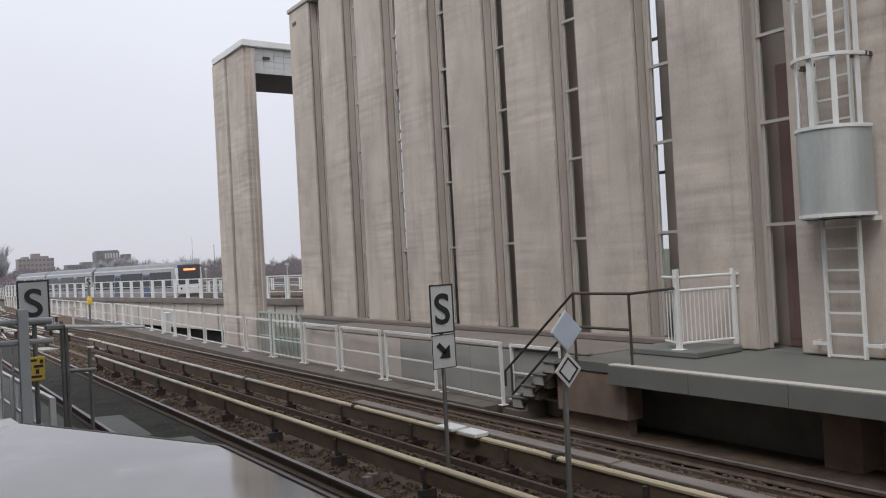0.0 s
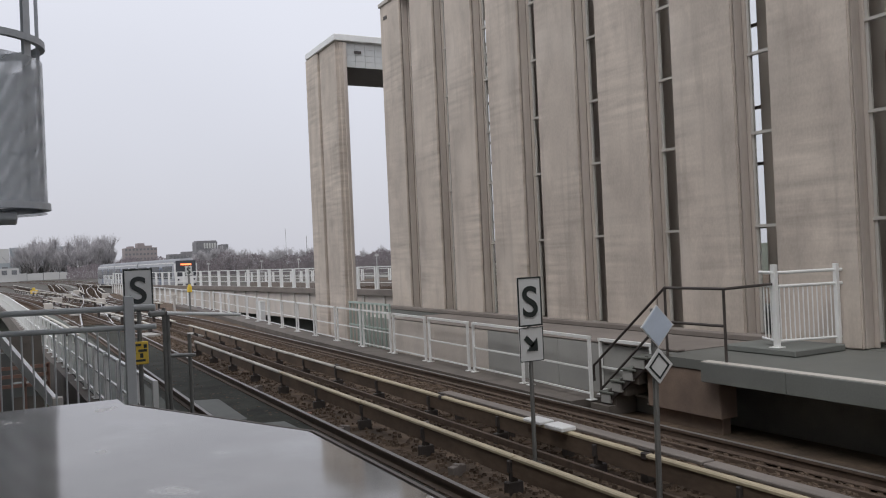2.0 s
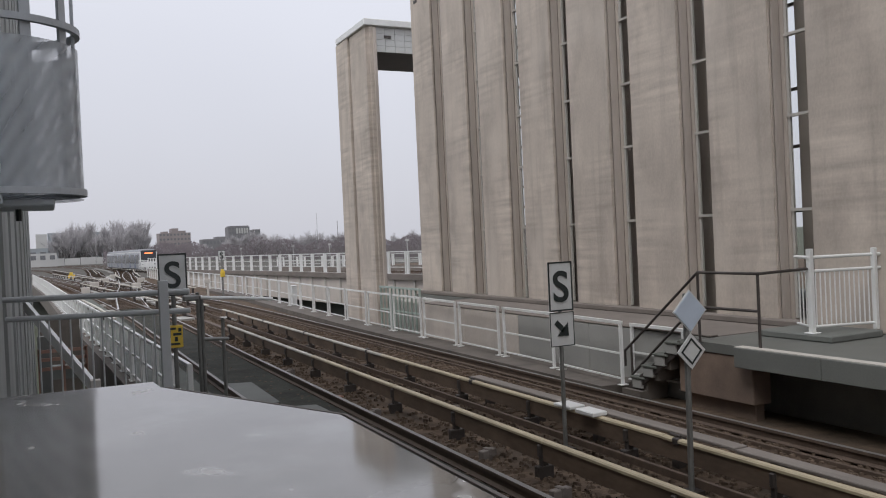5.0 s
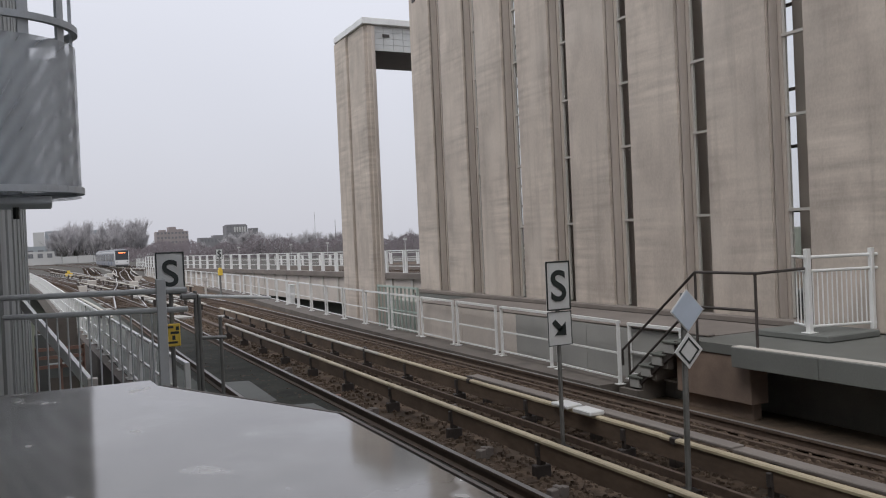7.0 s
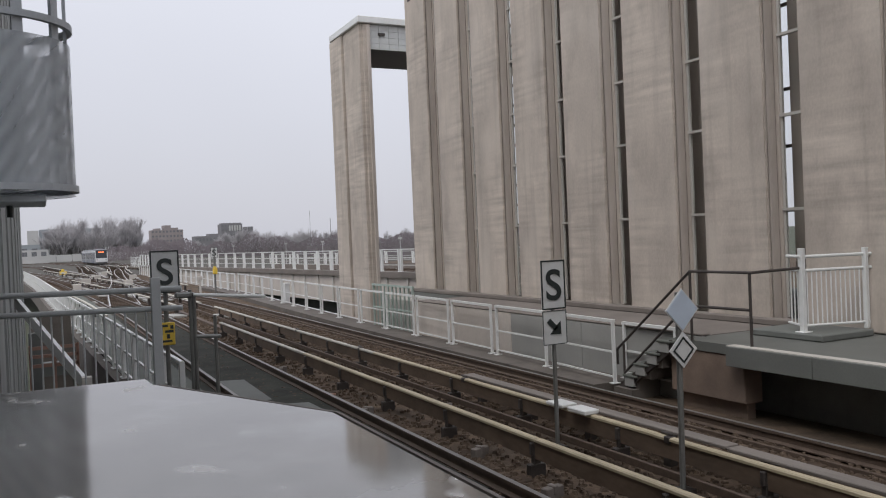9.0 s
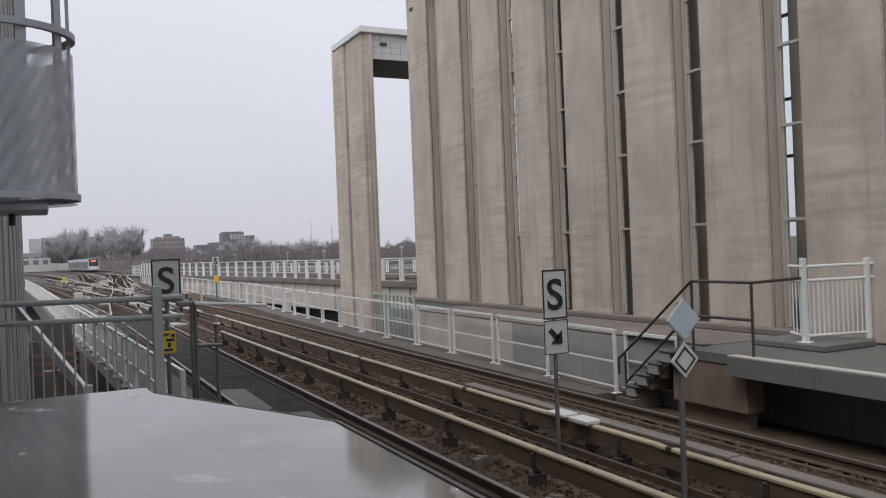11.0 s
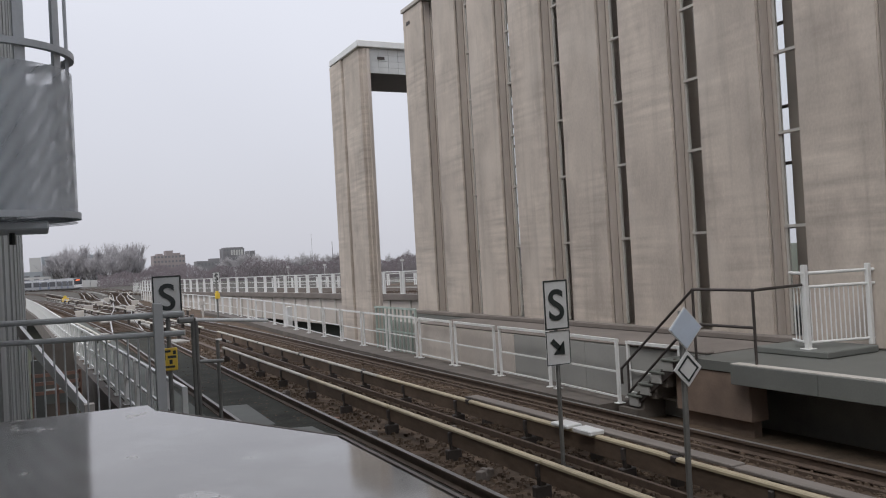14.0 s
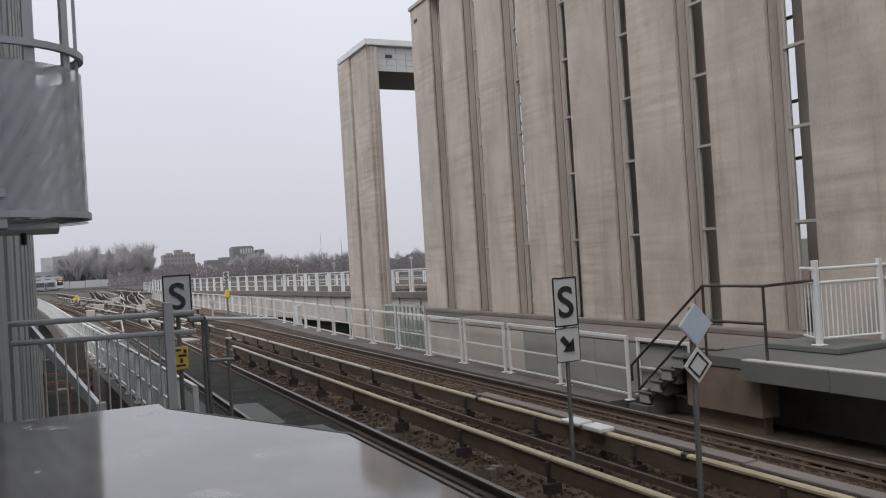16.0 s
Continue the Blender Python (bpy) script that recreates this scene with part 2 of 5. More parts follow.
def perforated(name, col, open_share):
    """Perforated sheet: fine holes let part of the light through."""
    m = mat(name, col, 0.5, metal=0.2, vary=0.1, scale=2.5, bump=0.05)
    n, l = m.node_tree.nodes, m.node_tree.links
    geo = n.new("ShaderNodeNewGeometry")
    slant, wave = n.new("ShaderNodeVectorMath"), n.new("ShaderNodeMath")
    slant.operation, slant.inputs[1].default_value = "DOT_PRODUCT", (-54.0, 18.0, 30.0)
    warp = n.new("ShaderNodeTexNoise")
    warp.inputs["Scale"].default_value, warp.inputs["Detail"].default_value = 3.0, 1
    l.new(geo.outputs["Position"], warp.inputs["Vector"])
    l.new(geo.outputs["Position"], slant.inputs[0])
    bend = n.new("ShaderNodeMath")
    bend.operation, bend.inputs[1].default_value = "MULTIPLY_ADD", 4.5
    l.new(warp.outputs["Fac"], bend.inputs[0])
    l.new(slant.outputs["Value"], bend.inputs[2])
    wave.operation = "SINE"
    l.new(bend.outputs[0], wave.inputs[0])
    rg = n.new("ShaderNodeMapRange")
    rg.inputs["From Min"].default_value = -1.0
    rg.inputs["To Min"].default_value, rg.inputs["To Max"].default_value = open_share * 0.6, open_share * 1.25
    l.new(wave.outputs[0], rg.inputs["Value"])
    clear, mix = n.new("ShaderNodeBsdfTransparent"), n.new("ShaderNodeMixShader")
    l.new(rg.outputs["Result"], mix.inputs[0])
    l.new(n["Principled BSDF"].outputs[0], mix.inputs[1])
    l.new(clear.outputs[0], mix.inputs[2])
    l.new(mix.outputs[0], n["Material Output"].inputs["Surface"])
    return m


MESH_SHEET = perforated("perforated_sheet", (0.52, 0.55, 0.58), 0.5)
for link in list(LEDGE.node_tree.links):
    if link.to_socket.name == "Roughness":
        LEDGE.node_tree.links.remove(link)
LEDGE.node_tree.nodes["Principled BSDF"].inputs["Roughness"].default_value = 0.085


def smudge(m, col, scale, stretch, low, high, rough=0.0, amount=1.0):
    """Dried smears on a sheet: patches of another colour and a duller gloss."""
    n, l = m.node_tree.nodes, m.node_tree.links
    b = n["Principled BSDF"]
    geo, mp, tx, sr = (n.new(k) for k in ("ShaderNodeNewGeometry", "ShaderNodeMapping", "ShaderNodeTexNoise", "ShaderNodeMapRange"))
    mp.inputs["Scale"].default_value = stretch
    tx.inputs["Scale"].default_value, tx.inputs["Detail"].default_value = scale, 3
    sr.inputs["From Min"].default_value, sr.inputs["From Max"].default_value, sr.inputs["To Max"].default_value = low, high, amount
    l.new(geo.outputs["Position"], mp.inputs["Vector"])
    l.new(mp.outputs[0], tx.inputs["Vector"])
    l.new(tx.outputs["Fac"], sr.inputs["Value"])
    mx, rx = n.new("ShaderNodeMix"), n.new("ShaderNodeMapRange")
    mx.data_type = "RGBA"
    l.new(sr.outputs["Result"], mx.inputs["Factor"])
    l.new(b.inputs["Base Color"].links[0].from_socket, mx.inputs[6])
    mx.inputs[7].default_value = (*col, 1)
    l.new(mx.outputs[2], b.inputs["Base Color"])
    if rough:
        rx.inputs["To Min"].default_value, rx.inputs["To Max"].default_value = 0.085, rough
        l.new(sr.outputs["Result"], rx.inputs["Value"])
        l.new(rx.outputs["Result"], b.inputs["Roughness"])


smudge(LEDGE, (0.62, 0.60, 0.57), 9.0, (1.0, 0.6, 1.0), 0.66, 0.74, 0.5)
# rain streaks and pale washed patches on the hall
for concrete in (CONCRETE, CONCRETE_JAMB):
    smudge(concrete, (0.30, 0.262, 0.225), 1.7, (2.4, 2.4, 0.11), 0.54, 0.78, amount=0.55)
    smudge(concrete, (0.60, 0.54, 0.48), 0.8, (1.0, 1.0, 0.6), 0.56, 0.72, amount=0.4)


def thin_growth(m):
    """Lets half of the light through, as a mass of thin twigs does."""
    n, l = m.node_tree.nodes, m.node_tree.links
    clear, mix = n.new("ShaderNodeBsdfTranslucent"), n.new("ShaderNodeMixShader")
    l.new(n["Principled BSDF"].inputs["Base Color"].links[0].from_socket, clear.inputs["Color"])
    l.new(n["Principled BSDF"].outputs[0], mix.inputs[1])
    l.new(clear.outputs[0], mix.inputs[2])
    l.new(mix.outputs[0], n["Material Output"].inputs["Surface"])


thin_growth(SCRUB)
GLASS = bpy.data.materials.new("window_glass")
GLASS.use_nodes = True
gb = GLASS.node_tree.nodes["Principled BSDF"]
gb.inputs["Transmission Weight"].default_value, gb.inputs["Roughness"].default_value, gb.inputs["IOR"].default_value = 1.0, 0.02, 1.4
gb.inputs["Base Color"].default_value = (0.9, 0.92, 0.92, 1)


# ---- mesh helpers ----
def box(bm, x0, x1, y0, y1, z0, z1, m=None):
    g = bmesh.ops.create_cube(bm, size=1)["verts"]
    for v in g:
        v.co = Vector((x0 + (v.co.x + 0.5) * (x1 - x0), y0 + (v.co.y + 0.5) * (y1 - y0), z0 + (v.co.z + 0.5) * (z1 - z0)))
        if m is not None:
            v.co = m @ v.co
    return g


def bevel(bm, w, seg=1):
    bmesh.ops.bevel(bm, geom=bm.edges[:], offset=w, segments=seg, affect="EDGES", clamp_overlap=True)


def tube(bm, a, b, r, n=8):
    a, b = Vector(a), Vector(b)
    m = Matrix.Translation((a + b) / 2) @ (b - a).to_track_quat("Z", "Y").to_matrix().to_4x4()
    bmesh.ops.create_cone(bm, cap_ends=True, segments=n, radius1=r, radius2=r, depth=(b - a).length, matrix=m)


def bar(bm, a, b, w, h):
    """A square-edged bar from a to b, w wide and h high."""
    a, b = Vector(a), Vector(b)
    m = Matrix.Translation((a + b) / 2) @ (b - a).to_track_quat("Y", "Z").to_matrix().to_4x4()
    d = (b - a).length
    box(bm, -w / 2, w / 2, -d / 2, d / 2, -h / 2, h / 2, m)


def prism(bm, pts, z0, z1):
    """An upright prism on a ground outline."""
    lo, hi = [bm.verts.new((x, y, z0)) for x, y in pts], [bm.verts.new((x, y, z1)) for x, y in pts]
    k = len(pts)
    faces = [bm.faces.new(lo[::-1]), bm.faces.new(hi)]
    faces += [bm.faces.new((lo[i], lo[(i + 1) % k], hi[(i + 1) % k], hi[i])) for i in range(k)]
    bmesh.ops.recalc_face_normals(bm, faces=faces)


def mesh_of(name, bm, material):
    me = bpy.data.meshes.new(name)
    bm.to_mesh(me)
    bm.free()
    me.materials.append(material)
    return me


def part(name, bm, material, parent=None, label=""):
    ob = new(name, mesh_of(name, bm, material))
    if parent is not None:
        ob.parent = parent
    return tagged(ob, label)


def piece(name, me, parent, m=None):
    ob = new(name, me)
    ob.parent = parent
    if m is not None:
        ob.matrix_basis = m
    return ob


def thing(name, label, category, group="", kind="", at=(0, 0, 0)):
    ob = new(name)
    ob.location = at
    ob.empty_display_size = 0.2
    return tagged(ob, label, category, group, kind)


def one(name, draw, material, label, category, group="", kind="", width=0.0):
    """A thing of one mesh, drawn by draw(bm)."""
    bm = bmesh.new()
    draw(bm)
    if width:
        bevel(bm, width)
    return tagged(part(name, bm, material), label, category, group, kind)


# ---- ground, viaducts and platforms ----
def polyline(pts, step=2.0):
    """A smooth curve through plan points, as evenly spaced points."""
    p = [Vector((x, y, 0)) for x, y in pts]
    p = [2 * p[0] - p[1], *p, 2 * p[-1] - p[-2]]
    raw = []
    for i in range(1, len(p) - 2):
        a, b, c, d = p[i - 1:i + 3]
        n = max(2, int((c - b).length / 0.1))
        for k in range(n):
            t = k / n
            raw.append(0.5 * (2 * b + (c - a) * t + (2 * a - 5 * b + 4 * c - d) * t * t + (3 * b - a - 3 * c + d) * t ** 3))
    raw.append(p[-2])
    out, run = [raw[0]], 0.0
    for a, b in zip(raw, raw[1:]):
        run += (b - a).length
        if run >= step:
            out.append(b)
            run = 0.0
    return out


def slab(name, pts, z0, z1, material, label, category):
    return one(name, lambda bm: prism(bm, pts, z0, z1), material, label, category, kind="structure")


LEFT_EDGE = [(1.85, 9.6), (1.65, 13.0), (1.1, 28.0), (0.5, 42.5), (-0.5, 72.0), (-1.9, 102.0)]
V2_EDGE = [(18.6, 22.0), (17.3, 32.0), (16.5, 39.8), (15.7, 47.0), (14.4, 62.0), (11.9, 82.6), (10.9, 106.0)]
one("ground", lambda bm: box(bm, -2500, 2500, -600, 4000, -5.2, -4.8), GRASS, "dull winter grass and earth below the viaducts", "ground", kind="structure")
slab("viaduct_deck", [(2.3, -14), (9.9, -14), (9.9, 24), (10.45, 34), (11.0, 46), (11.1, 60), (11.0, 82), (10.85, 106), *LEFT_EDGE[::-1]], -1.0, -0.16, BALLAST,
     "dark rusty ballast bed of the railway viaduct", "track bed")
slab("viaduct_deck_east", [*V2_EDGE, (60, 106), (60, 22)], -0.7, -0.16, BALLAST, "dark ballast bed of the curved viaduct", "track bed")
slab("viaduct_deck_far", [(-2.0, 106), (60, 106), (55, 385), (-90, 385), (-40, 300), (-9, 180)], -1.2, -0.16, GREY_BALLAST,
     "greyish ballast bed of the junction", "track bed")

# far side platform with stairs and plinth under the hall
slab("platform_slab", [(8.99, -14), (11.6, -14), (11.6, 25.6), (11.3, 25.6), (11.3, 21.5), (9.62, 21.5), (9.62, 9.95), (9.12, 9.95), (9.12, 8.9), (8.99, 8.9)], 0.80, 0.946, WET_PAVING,
     "damp grey concrete platform along the hall", "platform")
platform_edge = thing("platform_edge", "row of light grey concrete edge panels on the platform", "platform edge", kind="structure")
for i in range(12):
    y1 = 8.9 - i * 1.5
    bm = bmesh.new()
    box(bm, 8.93, 9.05, y1 - 1.492, y1, 0.665, 0.955)
    bevel(bm, 0.008)
    part("edge_panel", bm, GREY_CONCRETE, platform_edge)
    bm = bmesh.new()
    box(bm, 8.95, 9.12, y1 - 1.498, y1, 0.957, 0.967)
    part("edge_strip", bm, PALE_CONCRETE, platform_edge, "worn pale edge line")
one("platform_wall", lambda bm: (box(bm, 10.3, 11.5, -14, 25.5, -1, 0.8), box(bm, 9.66, 9.9, 9.9, 21.4, -1, 0.8)), VEILED_VOID,
    "concrete wall in the dark gap under the platform, lightened for a glass veil", "wall", kind="structure")
one("platform_pier", lambda bm: (box(bm, 9.14, 9.5, 8.75, 10.3, 0.09, 0.796), box(bm, 9.28, 9.46, 8.85, 10.2, -0.2, 0.088)), BROWN_CONCRETE, "rust-brown concrete block carrying the platform end", "pier", kind="structure", width=0.015)
for y0 in (5.4, 1.4, -3.0):
    one("platform_pier", lambda bm: box(bm, 9.6, 10.1, y0, y0 + 0.5, -0.2, 0.8), BROWN_CONCRETE, "dark brown concrete pier under the platform", "pier", kind="structure", width=0.015)
plinth = thing("plinth_wall", "pale concrete plinth wall panels below the hall", "wall", kind="structure")
for i, (y0, y1) in enumerate(((10.0, 13.3), (13.3, 16.0), (16.0, 18.7), (18.7, 21.5))):
    bm = bmesh.new()
    box(bm, 9.54, 9.64, y0 + 0.006, y1 - 0.006, -0.3, 0.94)
    bevel(bm, 0.008)
    part("wall_panel", bm, PLINTH_GREY if i < 2 else PLINTH, plinth)
one("plinth_coping", lambda bm: box(bm, 9.535, 9.72, 10.0, 21.52, 0.95, 0.985), PLINTH_TOP, "weathered concrete coping strip", "coping", kind="structure", width=0.01)
one("hall_base", lambda bm: box(bm, 11.34, 11.62, 9.6, 25.5, 0.95, 1.07), PLINTH_TOP, "low concrete base strip under the hall's facade", "base", kind="structure", width=0.02)
one("plinth_top", lambda bm: box(bm, 9.724, 11.335, 10.0, 21.48, 0.948, 0.956), PLINTH_TOP, "brownish weathered concrete top of the plinth", "paving", kind="structure")
one("near_walkway", lambda bm: prism(bm, [(1.98, 9.8), (2.78, 9.8), (2.78, 40), (2.4, 62), (0.9, 62), (1.0, 40), (1.5, 22)], -0.25, -0.1), MOSSY, "greenish mossy concrete walkway beside the near track", "walkway", kind="structure")
one("track_bed_slab", lambda bm: (box(bm, 3.165, 4.41, 8, 46, -0.16, -0.118), box(bm, 2.8, 2.985, 9.8, 46, -0.16, -0.118)), MOSSY_BED, "dark damp mossy bed between the near rails", "track bed", kind="structure")
one("trackside_walkway", lambda bm: prism(bm, [(8.62, 11.7), (9.56, 11.7), (9.56, 21.4), (9.72, 26), (10.3, 36), (10.8, 47), (10.95, 60), (10.0, 60), (9.85, 47), (9.35, 37), (8.87, 26), (8.7, 18.7)], -0.2, 0.03), GRIMY_SHADED,
    "narrow dirty concrete walkway beside the track", "walkway", kind="structure")

stairs = thing("platform_stairs", "short flight of concrete steps up to the platform", "stairs", kind="structure")
for i in range(4):
    y1, z1 = 11.30 - 0.297 * i, 0.23 + 0.226 * i
    bm = bmesh.new()
    box(bm, 8.95, 9.52, y1 - 0.33, y1 + 0.02, z1 - 0.035, z1)
    bevel(bm, 0.008)
    step = part("step", bm, MOSSY, stairs, "dark tread")
    # pale cheek, dark body: the step's lit side and shaded riser as colours
    bm = bmesh.new()
    prism(bm, [(8.97, y1 - 0.24), (9.04, y1 - 0.24), (9.04, y1), (8.97, y1)], z1 - 0.2, z1 - 0.037)
    bevel(bm, 0.01)
    part("step_cheek", bm, PLINTH_GREY, step, "concrete cheek, pale for the step's lit side")
    bm = bmesh.new()
    box(bm, 9.045, 9.5, y1 - 0.31, y1 - 0.02, z1 - 0.25, z1 - 0.037)
    part("shaded_step_body", bm, GRIMY_SHADED, step)
bm = bmesh.new()
bar(bm, (9.02, 11.42, -0.06), (9.02, 10.1, 0.86), 0.05, 0.16)
bar(bm, (9.46, 11.42, -0.06), (9.46, 10.1, 0.86), 0.05, 0.16)
part("stringer", bm, DARK_STEEL, stairs, "dark steel stringers")
bm = bmesh.new()
box(bm, 8.9, 9.5, 11.0, 11.5, -0.17, 0.0)
part("foot_block", bm, GRIMY_SHADED, stairs)

# near side platform
slab("near_platform", [(-1.5, -14), (2.35, -14), (2.35, 8.0), (1.45, 9.6), (-1.5, 9.6)], -1.0, 0.95, WET_PAVING, "damp grey concrete platform end", "platform")
ledge = thing("parapet_ledge", "smooth glossy light grey metal ledge on a grey parapet", "ledge", kind="structure")
OUT = [(-1.3, -0.9), (0.43, -0.9), (0.43, 1.30), (0.206, 1.81), (0.2, 1.905), (-1.3, 1.95)]
bm = bmesh.new()
prism(bm, OUT, 2.385, 2.42)
bevel(bm, 0.006, 2)
part("ledge_top", bm, LEDGE, ledge, "glossy light grey sheet")
bm = bmesh.new()
bar(bm, (0.434, -0.9, 2.404), (0.434, 1.30, 2.404), 0.006, 0.03)
bar(bm, (0.434, 1.302, 2.404), (0.211, 1.812, 2.404), 0.006, 0.03)
part("edge_trim", bm, TIMBER, ledge, "thin brownish edge trim")
bm = bmesh.new()
prism(bm, [(x * 0.97 - 0.03, y * 0.97 - 0.02) for x, y in OUT], 0.95, 2.383)
part("parapet_body", bm, GREY_CONCRETE, ledge)


# ---- railway ----
def sweep(bm, pts, profile, off=0.0, z=0.0):
    """Sweeps a closed profile (across, up) along plan points, shifted sideways by off."""
    rings = []
    for i, p in enumerate(pts):
        d = (pts[min(i + 1, len(pts) - 1)] - pts[max(i - 1, 0)]).normalized()
        r = Vector((d.y, -d.x, 0))
        rings.append([bm.verts.new((p.x + r.x * (off + a), p.y + r.y * (off + a), z + b)) for a, b in profile])
    n = len(profile)
    for a, b in zip(rings, rings[1:]):
        for k in range(n):
            bm.faces.new((a[k], a[(k + 1) % n], b[(k + 1) % n], b[k]))
    bm.faces.new(rings[0])
    bm.faces.new(rings[-1][::-1])
    bmesh.ops.recalc_face_normals(bm, faces=bm.faces[:])


RAIL = [(-0.07, 0), (0.07, 0), (0.07, 0.015), (0.012, 0.035), (0.012, 0.11), (0.036, 0.12), (0.034, 0.155), (-0.034, 0.155), (-0.036, 0.12),
        (-0.012, 0.11), (-0.012, 0.035), (-0.07, 0.015)]


def rail(parent, pts, off, z=-0.13, head=None):
    bm = bmesh.new()
    sweep(bm, pts, RAIL, off, z)
    ob = part("rail", bm, RAIL_RUST, parent)
    ob.data.materials.append(head or RAIL_HEAD)
    for f in ob.data.polygons:
        if f.normal.z > 0.9 and f.center.z > z + 0.14:
            f.material_index = 1
    return ob


def track(name, plan, label, near=True):
    t = thing(name, label, "railway track", "railway tracks", "structure")
    pts = polyline(plan, 1.0 if near else 2.5)
    for s in (-0.7175, 0.7175):
        rail(t, pts, s, head=None if near else RAIL_POLISHED)
    bm = bmesh.new()
    box(bm, -1.25, 1.25, -0.12, 0.12, -0.24, -0.142)
    bevel(bm, 0.012)
    me = mesh_of("sleeper", bm, SLEEPER)
    rest = bmesh.new()
    fine = polyline(plan, 0.62)
    for i, p in enumerate(fine):
        d = (fine[min(i + 1, len(fine) - 1)] - fine[max(i - 1, 0)]).normalized()
        m = Matrix.Translation(p) @ pose(0, 0, 0, 0, 0, math.degrees(math.atan2(-d.x, d.y)) + random.uniform(-0.6, 0.6))
        if near and p.y < 55:
            piece("sleeper", me, t, m)
        elif p.y < 200 and i % 2 == 0:
            box(rest, -1.25, 1.25, -0.12, 0.12, -0.2, -0.125, m)
    if rest.verts:
        tagged(part("far_sleepers", rest, SLEEPER, t), kind="stuff")
    else:
        rest.free()
    return t


TRACK_A = [(3.79, -12), (3.79, 20), (3.75, 40), (3.1, 62), (1.6, 95), (-2.5, 150), (-8, 215), (-22, 300)]
TRACK_B = [(7.75, -12), (7.75, 20), (7.7, 40), (7.1, 62), (5.6, 95), (2.5, 150), (-1, 215), (-14, 300)]
TRAIN_PATH = [(40, 45), (31, 60), (23.8, 78.7), (20.5, 89), (18.6, 101), (16.3, 121), (13.4, 172), (12.8, 196), (12.4, 236), (11.9, 252), (11.4, 267),
              (10.0, 281), (6.3, 294), (1.9, 306), (-6, 317), (-18, 328), (-38, 339), (-80, 352)]
track("railway_track", TRACK_A, "rusty rails on oily dark sleepers beside the near platform")
track("railway_track", TRACK_B, "rusty rails on oily dark sleepers beside the hall platform")
track("railway_track", TRAIN_PATH, "rails curving across the eastern viaduct into the junction", False)
track("railway_track", [(44, 48), (35, 62), (27.5, 81), (24.4, 91), (22.4, 103), (20.2, 123), (17.2, 172), (16.5, 205), (15.5, 250), (8, 300), (-30, 345)],
      "outer rails of the eastern viaduct", False)
track("railway_track", [(7.7, 42), (6.6, 58), (4.6, 74), (3.1, 88), (1.4, 110), (-3, 160)], "crossover rails between the two tracks", False)
track("railway_track", [(3.75, 44), (4.9, 62), (6.3, 78), (7.8, 100), (10, 130), (12.3, 170), (12.6, 200)], "rails diverging towards the eastern viaduct", False)
track("railway_track", [(7.7, 48), (7.6, 70), (8.2, 95), (10.5, 130), (14.5, 170), (16, 205)], "rails joining from the eastern viaduct", False)
track("railway_track", [(5.6, 95), (6.2, 130), (7.5, 170), (8, 220), (3, 290)], "rusty rails in the middle of the junction", False)


def third_rail(x, y0, y1, label, straps=()):
    """A conductor rail under a moulded cover, on brackets."""
    t = thing("conductor_rail", label, "conductor rail", "conductor rails", "structure")
    n = max(1, round((y1 - y0) / 4.6))
    for i in range(n):
        a, b = y0 + (y1 - y0) * i / n, y0 + (y1 - y0) * (i + 1) / n - 0.012
        bm = bmesh.new()
        dx = random.uniform(-0.008, 0.008)
        pts = [Vector((x + dx, a, 0)), Vector((x - dx, b, 0))]
        sweep(bm, pts, [(-0.045, 0.268), (-0.045, 0.295), (-0.03, 0.31), (0.03, 0.31), (0.045, 0.295), (0.045, 0.268)])
        part("cover", bm, CREAM if a < 13 else COVER_PALE, t)
    bm = bmesh.new()
    box(bm, x - 0.03, x + 0.03, y0, y1, 0.06, 0.266)
    part("conductor", bm, RUST_BOARD, t, "rust-brown side board")
    y = y0 + 0.4
    while y < y1:
        bm = bmesh.new()
        box(bm, x - 0.11, x + 0.11, y - 0.05, y + 0.05, -0.16, 0.0)
        box(bm, x - 0.05, x + 0.05, y - 0.035, y + 0.035, -0.02, 0.13)
        box(bm, x - 0.075, x + 0.06, y - 0.03, y + 0.03, 0.1, 0.25)
        bevel(bm, 0.01)
        part("bracket", bm, DARK_STEEL, t)
        y += 2.3
    for y in straps:
        bm = bmesh.new()
        box(bm, x - 0.055, x + 0.055, y - 0.05, y + 0.05, 0.24, 0.318)
        box(bm, x + 0.01, x + 0.045, y - 0.02, y + 0.17, 0.312, 0.345)
        bevel(bm, 0.01)
        part("strap", bm, DARK_STEEL, t, "dark clamp over the cover")
    return t


third_rail(6.42, -6, 34.6, "conductor rail under a yellowed cream cover, clamped at its joints", (2.3, 7.3, 12.36, 17.45, 22.5, 27.4, 32.3))
third_rail(5.16, -6, 27, "conductor rail under a yellowed cream cover")


def curved_cover(plan):
    """A cream conductor-rail cover bending through the junction, on short brackets."""
    t = thing("conductor_rail", "dirty pale covered conductor rail bending through the junction", "conductor rail", "conductor rails", "structure")
    pts = polyline(plan, 1.0)
    bm = bmesh.new()
    sweep(bm, pts, [(-0.06, 0.25), (-0.06, 0.29), (-0.04, 0.31), (0.04, 0.31), (0.06, 0.29), (0.06, 0.25)])
    part("cover", bm, COVER_PALE, t)
    bm = bmesh.new()
    box(bm, -0.07, 0.07, -0.08, 0.08, -0.18, 0.219)
    me = mesh_of("bracket", bm, DARK_STEEL)
    for p in pts[1::4]:
        piece("bracket", me, t, Matrix.Translation(p))


